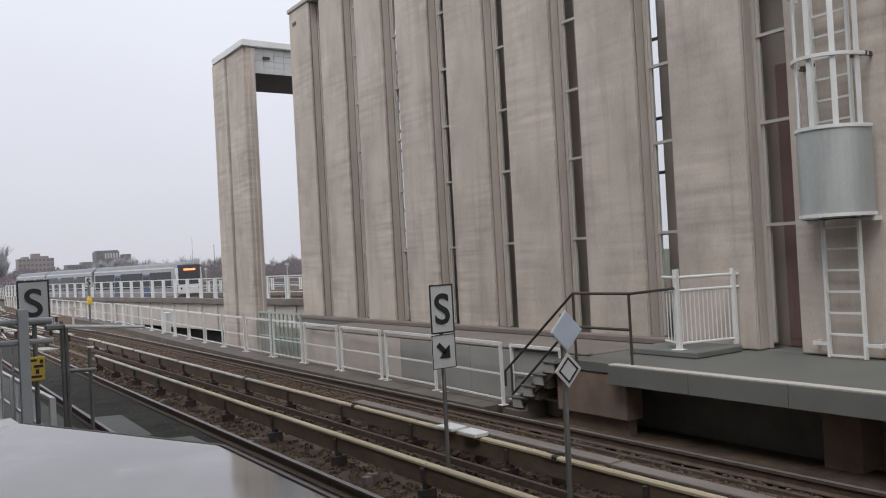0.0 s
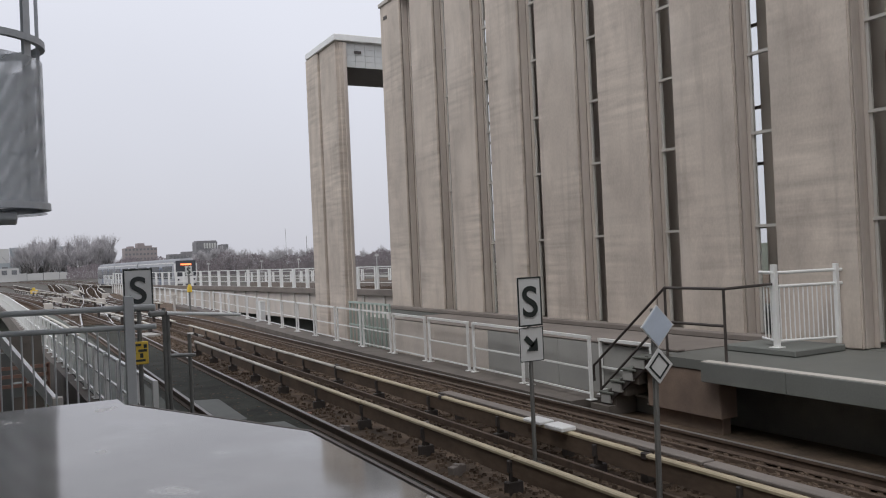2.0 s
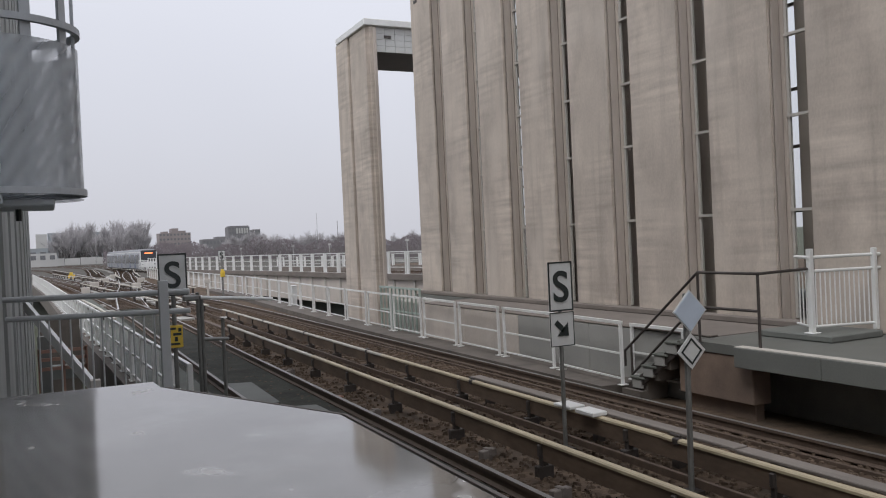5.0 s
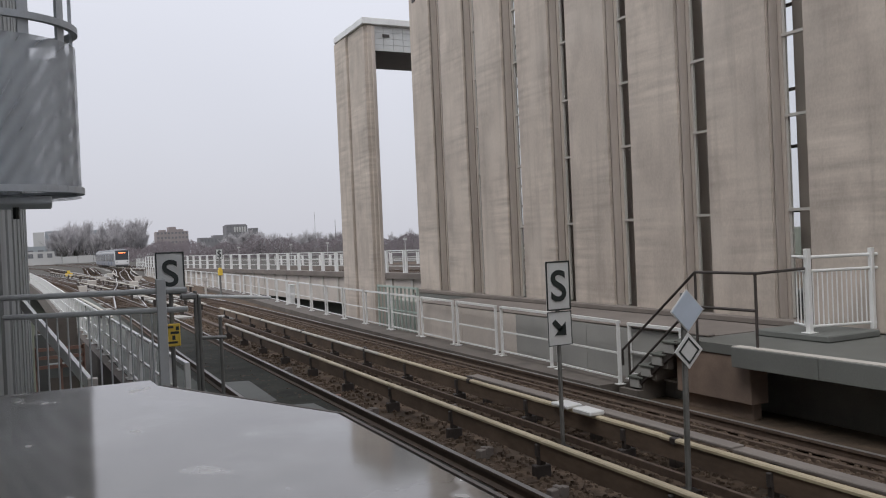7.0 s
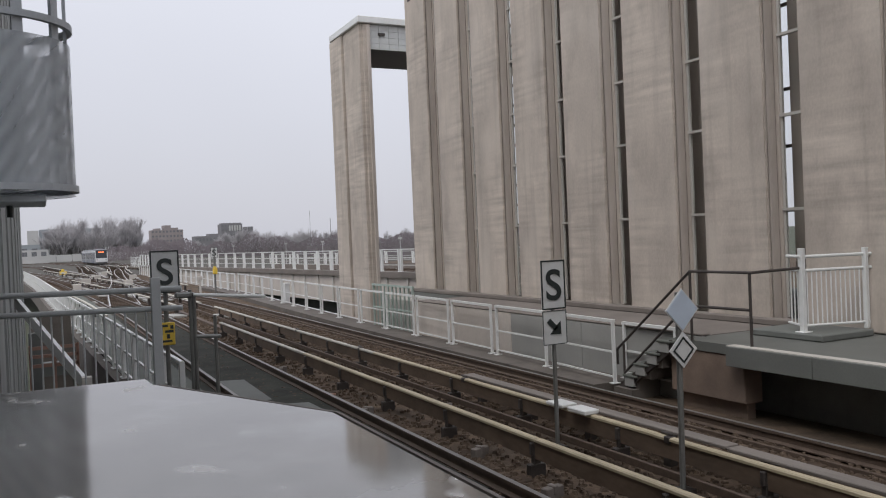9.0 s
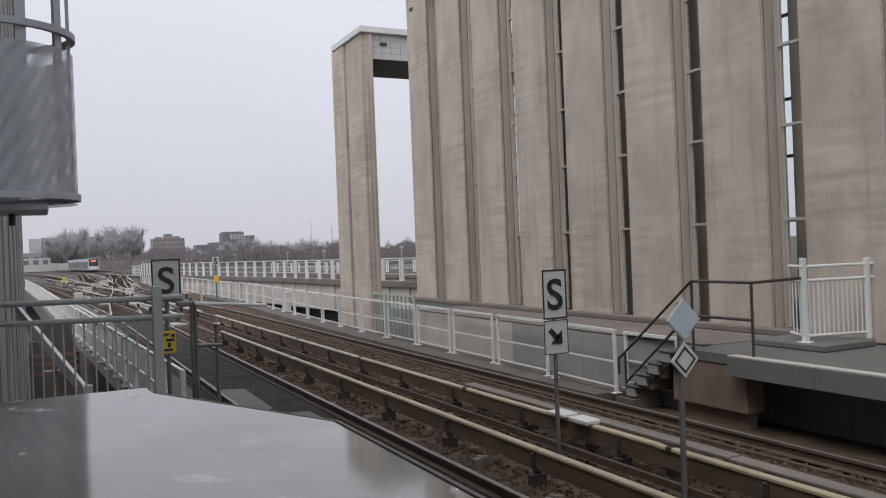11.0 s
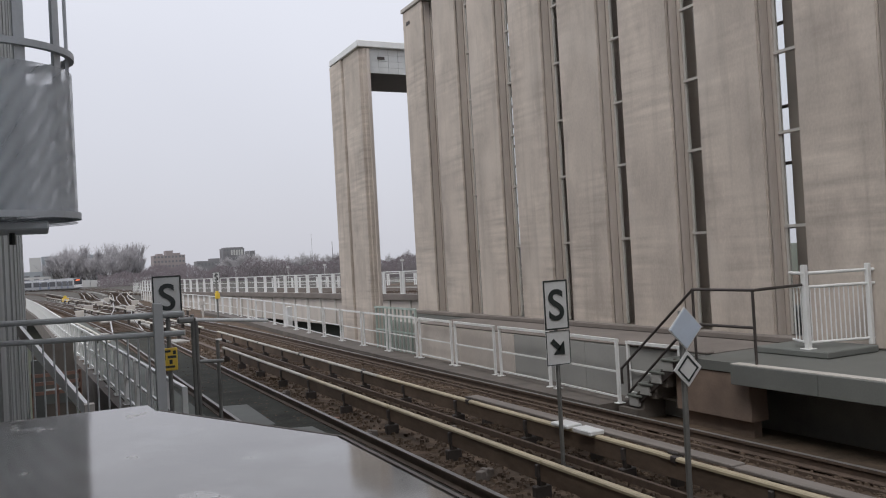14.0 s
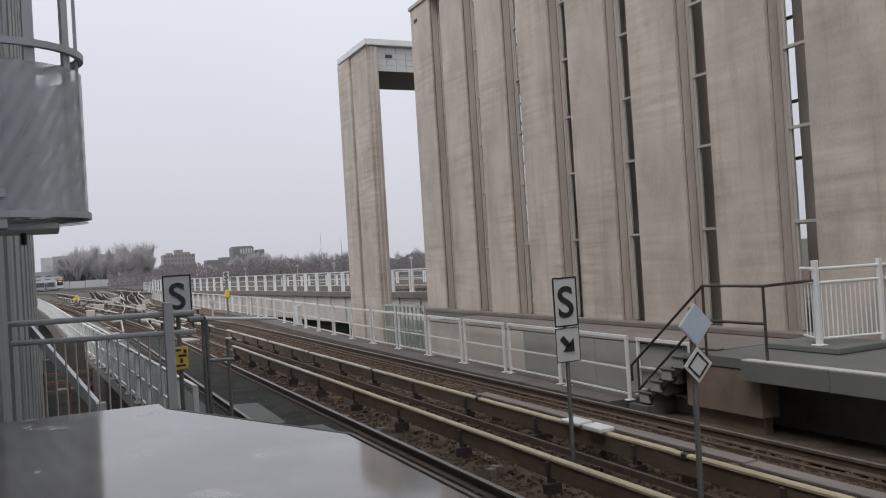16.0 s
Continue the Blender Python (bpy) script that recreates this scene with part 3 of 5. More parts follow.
for plan in ([(5.25, 36), (5.1, 44), (4.6, 55)], [(6.4, 38), (6.2, 48), (5.7, 60)], [(2.2, 34), (1.95, 44), (1.3, 58)], [(4.0, 62), (3.4, 72), (2.6, 84)],
             [(6.0, 64), (5.4, 76), (4.9, 86)], [(9.0, 58), (8.8, 70), (9.3, 84)], [(5.0, 92), (3.9, 108), (2.4, 126)], [(7.0, 96), (7.6, 112), (9.0, 132)],
             [(0.4, 76), (-0.2, 90), (-1.0, 104)], [(2.9, 112), (1.6, 130), (0.4, 150)], [(9.4, 100), (11.0, 125), (13.0, 150)], [(6.2, 128), (6.9, 150), (7.6, 175)],
             [(-1.6, 130), (-4.4, 160), (-6.4, 185)], [(14.6, 118), (12.6, 150), (11.6, 180)], [(3.0, 150), (1.6, 180), (0.4, 205)]):
    curved_cover(plan)
cable_board = thing("cable_board", "weathered grey-brown boards over the cables", "cable board")
for i in range(6):
    bm = bmesh.new()
    box(bm, 6.64, 6.84, 12.85 - 3.1 * i - 3.08, 12.85 - 3.1 * i, 0.245 + 0.012 * (i % 2), 0.285 + 0.012 * (i % 2))
    bevel(bm, 0.008)
    part("board", bm, TIMBER, cable_board)
    for k in range(2):
        bm = bmesh.new()
        box(bm, 6.68, 6.8, 12.3 - 3.1 * i - 1.6 * k, 12.42 - 3.1 * i - 1.6 * k, -0.2, 0.243)
        part("support_block", bm, DARK_STEEL, cable_board)
# long bars beside the conductor rails and between the running rails
for x, z, w in ((6.16, 0.03, 0.05), (5.62, -0.08, 0.16), (7.3, -0.1, 0.05), (8.2, -0.1, 0.05)):
    one("guard_bar", lambda bm: box(bm, x - w / 2, x + w / 2, -8, 44, z - 0.09, z), RAIL_RUST, "long rust-brown guard bar beside the rails", "guard bar", "guard bars", width=0.006)
one("white_junction_box", lambda bm: (box(bm, 6.28, 6.52, 8.75, 9.15, 0.31, 0.37), box(bm, 6.3, 6.56, 9.3, 9.7, 0.31, 0.36)), WHITE_PAINT,
    "chipped white plates on the conductor rail", "junction box", width=0.012)
one("cover_plate", lambda bm: prism(bm, [(3.16, 14.2), (3.6, 14.4), (3.66, 16.9), (3.16, 17.1)], -0.2, -0.02), GREY_CONCRETE, "grey concrete cover slab beside the track", "cover slab", width=0.012)
one("cover_plate", lambda bm: prism(bm, [(3.5, 12.2), (4.12, 12.2), (4.06, 13.7), (3.5, 13.9)], -0.2, -0.02), GREY_CONCRETE, "grey concrete cover slab beside the track", "cover slab", width=0.012)


def cable_trough(plan):
    """A concrete cable trough with separate lids."""
    t = thing("cable_trough", "grey concrete cable trough with loose lids in the junction", "cable trough", "cable troughs", "structure")
    bm = bmesh.new()
    box(bm, -0.2, 0.2, -0.48, 0.48, -0.22, -0.05)
    me = mesh_of("lid", bm, TROUGH)
    for i, p in enumerate(pts := polyline(plan, 1.0)):
        d = pts[min(i + 1, len(pts) - 1)] - pts[max(i - 1, 0)]
        if random.random() < 0.85:
            piece("lid", me, t, Matrix.Translation(p) @ pose(0, 0, random.uniform(-0.02, 0.02), 0, 0, math.degrees(math.atan2(-d.x, d.y)) + random.uniform(-3, 3)))


TROUGH = mat("trough_concrete", (0.36, 0.35, 0.33), 0.9, vary=0.15, scale=2.0, stain=(0.18, 0.16, 0.14), stain_amount=0.5, island=0.2)
for plan in ([(3.5, 58), (3.2, 70), (2.6, 84)], [(7.0, 62), (7.0, 76), (7.3, 92)], [(-0.6, 92), (-2.0, 110), (-3.6, 128)], [(5.4, 118), (4.6, 140), (3.6, 164)], [(5.5, 40), (5.3, 52), (4.8, 66)], [(1.5, 40), (0.9, 60), (0.0, 84)], [(9.0, 90), (10.2, 112), (12.4, 138)], [(4.2, 100), (2.6, 122), (0.8, 148)],
             [(6.6, 84), (6.6, 104), (7.4, 124)], [(-2.2, 112), (-5.0, 140), (-8, 168)], [(9.6, 150), (10.2, 180), (10, 215)]):
    cable_trough(plan)


def ballast_stones():
    """Loose stones over the bed, as one mesh."""
    rng = np.random.RandomState(4)
    base = np.array([(-1, -1, -0.6), (1, -1, -0.6), (1, 1, -0.6), (-1, 1, -0.6), (-0.6, -0.6, 0.7), (0.7, -0.5, 0.6), (0.5, 0.7, 0.8), (-0.7, 0.5, 0.6)])
    quads = np.array([(4, 5, 6, 7), (0, 1, 5, 4), (1, 2, 6, 5), (2, 3, 7, 6), (3, 0, 4, 7)])
    n = 14000
    x, y = rng.uniform(2.4, 8.7, n), 3.5 + 40 * rng.uniform(0, 1, n) ** 1.6
    s = rng.uniform(0.018, 0.042, n)
    a = rng.uniform(0, 6.28, n)
    v = base[None] * s[:, None, None] * rng.uniform(0.7, 1.3, (n, 8, 1))
    c, k = np.cos(a)[:, None], np.sin(a)[:, None]
    w = np.stack([v[:, :, 0] * c - v[:, :, 1] * k + x[:, None], v[:, :, 0] * k + v[:, :, 1] * c + y[:, None], v[:, :, 2] - 0.145], 2)
    f = quads[None] + 8 * np.arange(n)[:, None, None]
    me = bpy.data.meshes.new("ballast_stones")
    me.from_pydata(w.reshape(-1, 3).tolist(), [], f.reshape(-1, 4).tolist())
    me.materials.append(STONE)
    return tagged(new("ballast_stones", me), "loose dark brown ballast stones between the rails", "ballast", kind="stuff")


STONE = mat("ballast_stone", (0.118, 0.087, 0.065), 0.95, spec=0.15, vary=0.5, scale=9, grain=60, bump=0.3)
ballast_stones()


# ---- fences ----
def fence(plan, pitch, h, z, label, rails=(1.0, 0.5, 0.06), pair=0.0, wide=0.05, material=None, group="white fences", balusters=0):
    """A railing along plan points: posts, and rails from post to post."""
    material = material or WHITE_PAINT
    t = thing("railing_fence", label, "fence", group, "structure")
    pts = polyline(plan, pitch)
    bm = bmesh.new()
    for s in ((-pair / 2, pair / 2) if pair else (0,)):
        box(bm, -0.022, 0.022, s - wide / 2, s + wide / 2, 0, h)
        box(bm, -0.06, 0.06, s - wide / 2 - 0.03, s + wide / 2 + 0.03, 0, 0.012)
    post = mesh_of("post", bm, material)
    bm = bmesh.new()
    box(bm, -0.007, 0.007, -0.007, 0.007, 0.08, h * 0.97)
    stick = mesh_of("baluster", bm, material)
    for i, p in enumerate(pts):
        d = (pts[min(i + 1, len(pts) - 1)] - pts[max(i - 1, 0)]).normalized()
        piece("post", post, t, Matrix.Translation((p.x, p.y, z)) @ pose(0, 0, 0, 0, 0, math.degrees(math.atan2(-d.x, d.y))))
    for k, f in enumerate(rails):
        for a, b in zip(pts, pts[1:]):
            bm = bmesh.new()
            if k == 0:
                bar(bm, (a.x, a.y, z + h * f), (b.x, b.y, z + h * f), 0.06, 0.05)
            else:
                bar(bm, (a.x, a.y, z + h * f), (b.x, b.y, z + h * f), 0.025, 0.035)
            part("rail", bm, material, t)
    for a, b in zip(pts, pts[1:]):
        for k in range(1, balusters):
            q = a.lerp(b, k / balusters)
            piece("baluster", stick, t, Matrix.Translation((q.x, q.y, z)))
    return t


def panel_fence(plan, pitch, gap, h, z, label, rails=(0.5, 0.1), thick=0.05, slim=0.03, count=999):
    """A railing of separate panels: each with two end posts on foot plates, a top rail and thinner rails below."""
    t = thing("railing_fence", label, "fence", "white fences", "structure")
    pts = polyline(plan, 0.1)
    arc = np.concatenate([[0], np.cumsum([(b - a).length for a, b in zip(pts, pts[1:])])])
    xs, ys = [p.x for p in pts], [p.y for p in pts]

    def at(d, up):
        return Vector((float(np.interp(d, arc, xs)), float(np.interp(d, arc, ys)), up))
    bm = bmesh.new()
    box(bm, -thick / 2, thick / 2, -thick / 2, thick / 2, 0, h + 0.012)
    box(bm, -0.08, 0.08, -0.06, 0.06, 0, 0.014)
    post = mesh_of("post", bm, WHITE_PAINT)
    d, made = 0.0, 0
    while d + pitch <= arc[-1] and made < count:
        a, b = d + gap / 2, d + pitch - gap / 2
        way = at(b, 0) - at(a, 0)
        turn = math.degrees(math.atan2(-way.x, way.y))
        for e in (a, b):
            piece("post", post, t, Matrix.Translation(at(e, z)) @ pose(0, 0, 0, random.uniform(-0.4, 0.4), 0, turn))
        bm = bmesh.new()
        bar(bm, at(a - 0.03, z + h), at(b + 0.03, z + h), 0.06, 0.05)
        part("top_rail", bm, WHITE_PAINT, t)
        for f in rails:
            bm = bmesh.new()
            bar(bm, at(a, z + h * f), at(b, z + h * f), slim, slim)
            part("rail", bm, WHITE_PAINT, t)
        d += pitch
        made += 1
    return t


panel_fence([(8.98, 11.44), (9.12, 14.0), (9.22, 17.2), (9.36, 21.0), (9.44, 24.5), (9.55, 28.2), (9.8, 33.6), (10.1, 39.0), (10.4, 45.5), (10.55, 50.0)], 2.36, 0.27, 1.1, 0.03,
            "white painted steel railing panels along the track walkway")
panel_fence([(10.55, 50.0), (10.6, 66), (10.4, 84), (10.65, 105.5)], 2.36, 0.27, 1.1, 0.0, "white painted steel railing panels along the track, far end", thick=0.07)
panel_fence([(9.48, 10.5), (9.48, 11.95)], 1.44, 0.1, 1.0, 0.03, "short white painted railing panel behind the platform steps")
panel_fence([(1.78, 12.2), (1.2, 28.0), (0.62, 42.5), (-0.4, 72.0), (-1.75, 102.0)], 1.7, 0.24, 1.08, -0.02, "white painted steel railing at the viaduct's edge", rails=(0.55, 0.12), thick=0.075, slim=0.04)
panel_fence(V2_EDGE, 2.1, 0.26, 1.16, 1.1, "white painted steel railing on the parapet of the eastern viaduct", rails=(0.62, 0.3), thick=0.1)
V2_FAR = [(47.0, 52.0), (38.5, 64.0), (31.5, 83.0), (28.3, 93.0), (26.3, 105.0)]
panel_fence(V2_FAR, 2.1, 0.26, 1.2, 0.42, "white painted railing on the far edge of the eastern viaduct", rails=(0.62, 0.3), thick=0.1)
fence([(10.9, 106), (10.9, 112), (11.0, 119)], 1.6, 1.2, 0.8, "white railing at the junction", wide=0.24, rails=(1.0, 0.62, 0.3))


def strip_wall(name, plan, off0, off1, z0, z1, material, label, category):
    def draw(bm):
        sweep(bm, polyline(plan, 3.0), [(off0, z0), (off1, z0), (off1, z1), (off0, z1)])
    return one(name, draw, material, label, category, kind="structure")


strip_wall("viaduct_parapet", V2_EDGE, -0.12, 0.15, -0.78, 0.796, PLINTH, "pale concrete side wall of the eastern viaduct", "viaduct wall")
ribs = thing("viaduct_ribs", "slim concrete ribs on the eastern viaduct's wall", "rib", kind="structure")
bm = bmesh.new()
box(bm, -0.2, -0.1, -0.09, 0.09, -0.78, 0.796)
rib_mesh = mesh_of("rib", bm, PALE_CONCRETE)
edge_points = polyline(V2_EDGE, 2.2)
for p, q in zip(edge_points, edge_points[1:]):
    piece("rib", rib_mesh, ribs, Matrix.Translation(p) @ pose(0, 0, 0, 0, 0, math.degrees(math.atan2(-(q - p).x, (q - p).y))))
# added backing wall in the opening, its shade put into the colour
strip_wall("viaduct_abutment", V2_EDGE, 0.7, 1.0, -4.82, -0.72, SHADED_WALL, "added concrete wall under the eastern viaduct, darkened for the shade there", "viaduct wall")
strip_wall("viaduct_far_parapet", V2_FAR, -0.15, 0.15, -0.68, 0.42, PLINTH_TOP, "brownish concrete kerb wall on the viaduct's far edge", "viaduct wall")
strip_wall("viaduct_coping", V2_EDGE, -0.3, 0.25, 0.8, 1.1, PLINTH_TOP, "darker concrete edge beam of the eastern viaduct", "edge beam")
strip_wall("viaduct_edge_beam", LEFT_EDGE, -0.12, 0.1, -0.9, -0.03, GRIMY_SHADED, "grey concrete edge beam of the viaduct", "edge beam")
one("viaduct_pier", lambda bm: [box(bm, 3, 8, y, y + 1.2, -4.9, -1.0) for y in range(10, 105, 12)], GREY_CONCRETE, "concrete piers under the viaduct", "pier", kind="structure")
one("viaduct_pier", lambda bm: [box(bm, 20 + k * 3, 22 + k * 3, 40 + k * 16, 41.2 + k * 16, -4.9, -1.0) for k in range(4)], GREY_CONCRETE,
    "concrete piers under the eastern viaduct", "pier", kind="structure")

# ---- concrete hall beside the far platform ----
FAR_Y, PERIOD, FACE, TOP = 25.5, 2.273, 11.5, 11.25


def hall(name, sign, face, count, z0, label, skin, jamb):
    """A row of tall concrete panels with stepped near ends and glazed slots between them. sign: +1, body towards +x."""
    t = thing(name, label, "building", "station halls", "structure")
    bars = [0.99, 2.97, 4.63, 6.05, 7.5, 8.95, 10.4]
    for i in range(count):
        far = FAR_Y - i * PERIOD
        near = far - 1.52
        for name, d0, d1, back, front, material in (("wall_panel", 0.0, 0.07, 0.0, 0.0, skin), ("joint", 0.07, 0.10, 0.05, 0.02, JOINT), ("panel_return", 0.10, 0.30, 0.012, 0.02, jamb),
                                                    ("joint", 0.30, 0.315, 0.03, 0.02, JOINT), ("slot_frame", 0.315, 0.36, -0.045, 0.02, jamb)):
            bm = bmesh.new()
            x0, x1 = sorted((face + sign * d0, face + sign * d1))
            box(bm, x0, x1, near + back, far + (front if d0 else 0.0), z0, TOP - (0.02 if d0 else 0.0))
            if name != "joint":
                bevel(bm, 0.02 if d0 == 0 else 0.01, 2 if d0 == 0 else 1)
            part(name, bm, material, t)
        if i + 1 < count:
            slot = thing_part("window", t)
            gx = face + sign * 0.35
            y0, y1 = far - PERIOD, near - 0.045
            bm = bmesh.new()
            box(bm, min(gx, gx + sign * 0.05), max(gx, gx + sign * 0.05), y1 - 0.05, y1, z0 + 0.1, TOP - 0.1)
            box(bm, min(gx, gx + sign * 0.05), max(gx, gx + sign * 0.05), y0, y0 + 0.05, z0 + 0.1, TOP - 0.1)
            part("window_frame", bm, FRAME_GREY, slot)
            for z in bars[1:] if z0 > 0 else bars:
                bm = bmesh.new()
                box(bm, min(gx - sign * 0.03, gx + sign * 0.06), max(gx - sign * 0.03, gx + sign * 0.06), y0, y1, z - 0.025, z + 0.025)
                part("glazing_bar", bm, FRAME_GREY, slot)
            zz = [z0 + 0.06, *[z for z in bars if z > z0 + 0.5], TOP - 0.1]
            for a, b in zip(zz, zz[1:]):
                bm = bmesh.new()
                box(bm, gx + sign * 0.02 - 0.004, gx + sign * 0.02 + 0.004, y0 + 0.05, y1 - 0.05, a + 0.026, b - 0.026)
                pane = part("pane", bm, GLASS, slot)
                pane.visible_shadow = False
    low = FAR_Y - count * PERIOD + (PERIOD - 1.52)
    bm = bmesh.new()
    x0, x1 = sorted((face - sign * 0.05, face + sign * 7.0))
    box(bm, x0, x1, low, FAR_Y + 0.06, TOP, TOP + 0.14)
    bevel(bm, 0.02)
    part("roof", bm, PALE_CONCRETE, t, "pale roof edge capping")
    return t


def thing_part(name, parent):
    ob = new(name)
    ob.parent = parent
    ob.empty_display_size = 0.2
    return ob


main_hall = hall("station_hall", 1, FACE, 15, 0.96, "tall grey-brown concrete hall with narrow glazed slots", CONCRETE, CONCRETE_JAMB)
near_hall = hall("station_hall", -1, -0.45, 15, -4.8, "ribbed concrete hall face beside the near platform", NEAR_CONCRETE, NEAR_CONCRETE)
# end walls, inner partition with gaps, back wall with openings
one("hall_end_wall", lambda bm: (box(bm, 11.86, 14.7, 25.1, 25.44, 0.96, TOP), box(bm, 16.1, 18.6, 25.1, 25.44, 0.96, TOP), box(bm, 11.5, 18.6, -9.0, -8.7, 0.96, TOP), box(bm, 18.3, 18.6, 16.6, 25.1, 0.96, TOP), box(bm, 18.3, 18.6, -8.7, 15.0, 0.96, TOP)), CONCRETE,
    "concrete end walls of the hall", "wall", kind="structure")


def partition(bm):
    """Inner wall of the hall, open where daylight shows through the slots."""
    for a, b in ((25.1, 21.0), (19.5, 10.64), (10.45, -8.7)):
        box(bm, 12.3, 12.36, b, a, 0.96, TOP)


one("hall_partition", partition, BROWN_WALL, "dark brown inner wall behind the glazed slots", "wall", kind="structure")
one("hall_floor", lambda bm: box(bm, 11.6, 18.6, -8.7, 25.1, 0.8, 0.95), GREY_CONCRETE, "concrete hall floor", "floor", kind="structure")
one("hall_body", lambda bm: (box(bm, 11.6, 18.6, -9, 25.5, -4.8, 0.79),), GREY_CONCRETE, "concrete substructure of the hall", "wall", kind="structure")
one("near_hall_wall", lambda bm: box(bm, -1.4, -0.96, -9, 25.4, -4.8, TOP), BROWN_WALL, "dark inner wall of the near hall", "wall", kind="structure")
one("near_hall_shell", lambda bm: (box(bm, -7.4, -7.1, -9, 25.4, -4.8, TOP), box(bm, -7.1, -1.4, 25.1, 25.4, -4.8, TOP), box(bm, -7.1, -1.4, -9, -8.7, -4.8, TOP)), NEAR_CONCRETE,
    "grey concrete back and end walls of the near hall", "wall", kind="structure")
for z in (2.96, 4.13, 5.17, 6.7, 7.8, 8.9):
    one("inner_window_bar", lambda bm: box(bm, 12.31, 12.35, 10.4, 10.68, z - 0.03, z + 0.03), DARK_STEEL, "dark bar across the hall's inner opening", "glazing bar", "inner window bars", "structure")
one("hall_door_leaf", lambda bm: (box(bm, 12.2, 12.27, 7.3, 7.96, 0.96, 5.6), box(bm, 12.18, 12.2, 7.36, 7.9, 1.1, 5.5)), RED_BROWN, "red-brown steel panel inside the hall", "panel", kind="structure", width=0.008)
for y0 in (5.0, 2.7):
    one("hall_column", lambda bm: box(bm, 11.98, 12.16, y0, y0 + 0.22, 0.96, TOP), RED_BROWN, "red-brown steel column inside the hall", "column", kind="structure")


# portal beyond the hall
def portal():
    t = thing("concrete_portal", "free-standing concrete portal with a tiled white beam", "building", kind="structure")
    for y0, y1, dx in ((32.0, 33.5, 0.0), (30.02, 31.9, 0.06)):
        bm = bmesh.new()
        box(bm, FACE + dx, FACE + 0.4, y0, y1, -4.8, 11.28)
        bevel(bm, 0.03, 2)
        part("wall_panel", bm, CONCRETE, t)
    for k, (dx, dy) in enumerate(((0.18, 0.06), (0.33, 0.11))):
        bm = bmesh.new()
        box(bm, FACE + dx, FACE + 0.48, 30.02 - dy, 33.28, -4.8, 11.26 - 0.01 * k)
        bevel(bm, 0.02)
        part("panel_return", bm, CONCRETE_JAMB if k else CONCRETE, t)
    bm = bmesh.new()
    box(bm, 23.2, 23.9, 30.1, 33.3, -4.8, 11.28)
    part("wall_panel", bm, CONCRETE, t)
    bm = bmesh.new()
    box(bm, FACE + 0.48, 23.2, 30.1, 33.28, 10.3, 11.28)
    part("beam", bm, SOFFIT, t, "dark beam underside")
    for i in range(27):
        for k in range(4):
            bm = bmesh.new()
            box(bm, FACE + 0.49 + i * 0.42, FACE + 0.49 + i * 0.42 + 0.408, 30.06, 30.098, 10.3 + k * 0.245, 10.3 + k * 0.245 + 0.237)
            part("tile", bm, TILE, t)
    bm = bmesh.new()
    box(bm, FACE - 0.04, 23.95, 29.86, 33.36, 11.28, 11.54)
    bevel(bm, 0.02)
    part("roof", bm, WHITE_PAINT, t, "pale metal capping")
    bm = bmesh.new()
    box(bm, FACE + 0.86, FACE + 1.14, 30.0, 30.06, 10.85, 10.95)
    part("vent", bm, DARK_STEEL, t, "small dark slot in the tiles")
    return t


portal()
one("scupper", lambda bm: box(bm, FACE - 0.02, FACE + 0.02, 24.95, 25.2, 10.75, 10.86), DARK_STEEL, "small dark drain slot in the concrete", "drain")


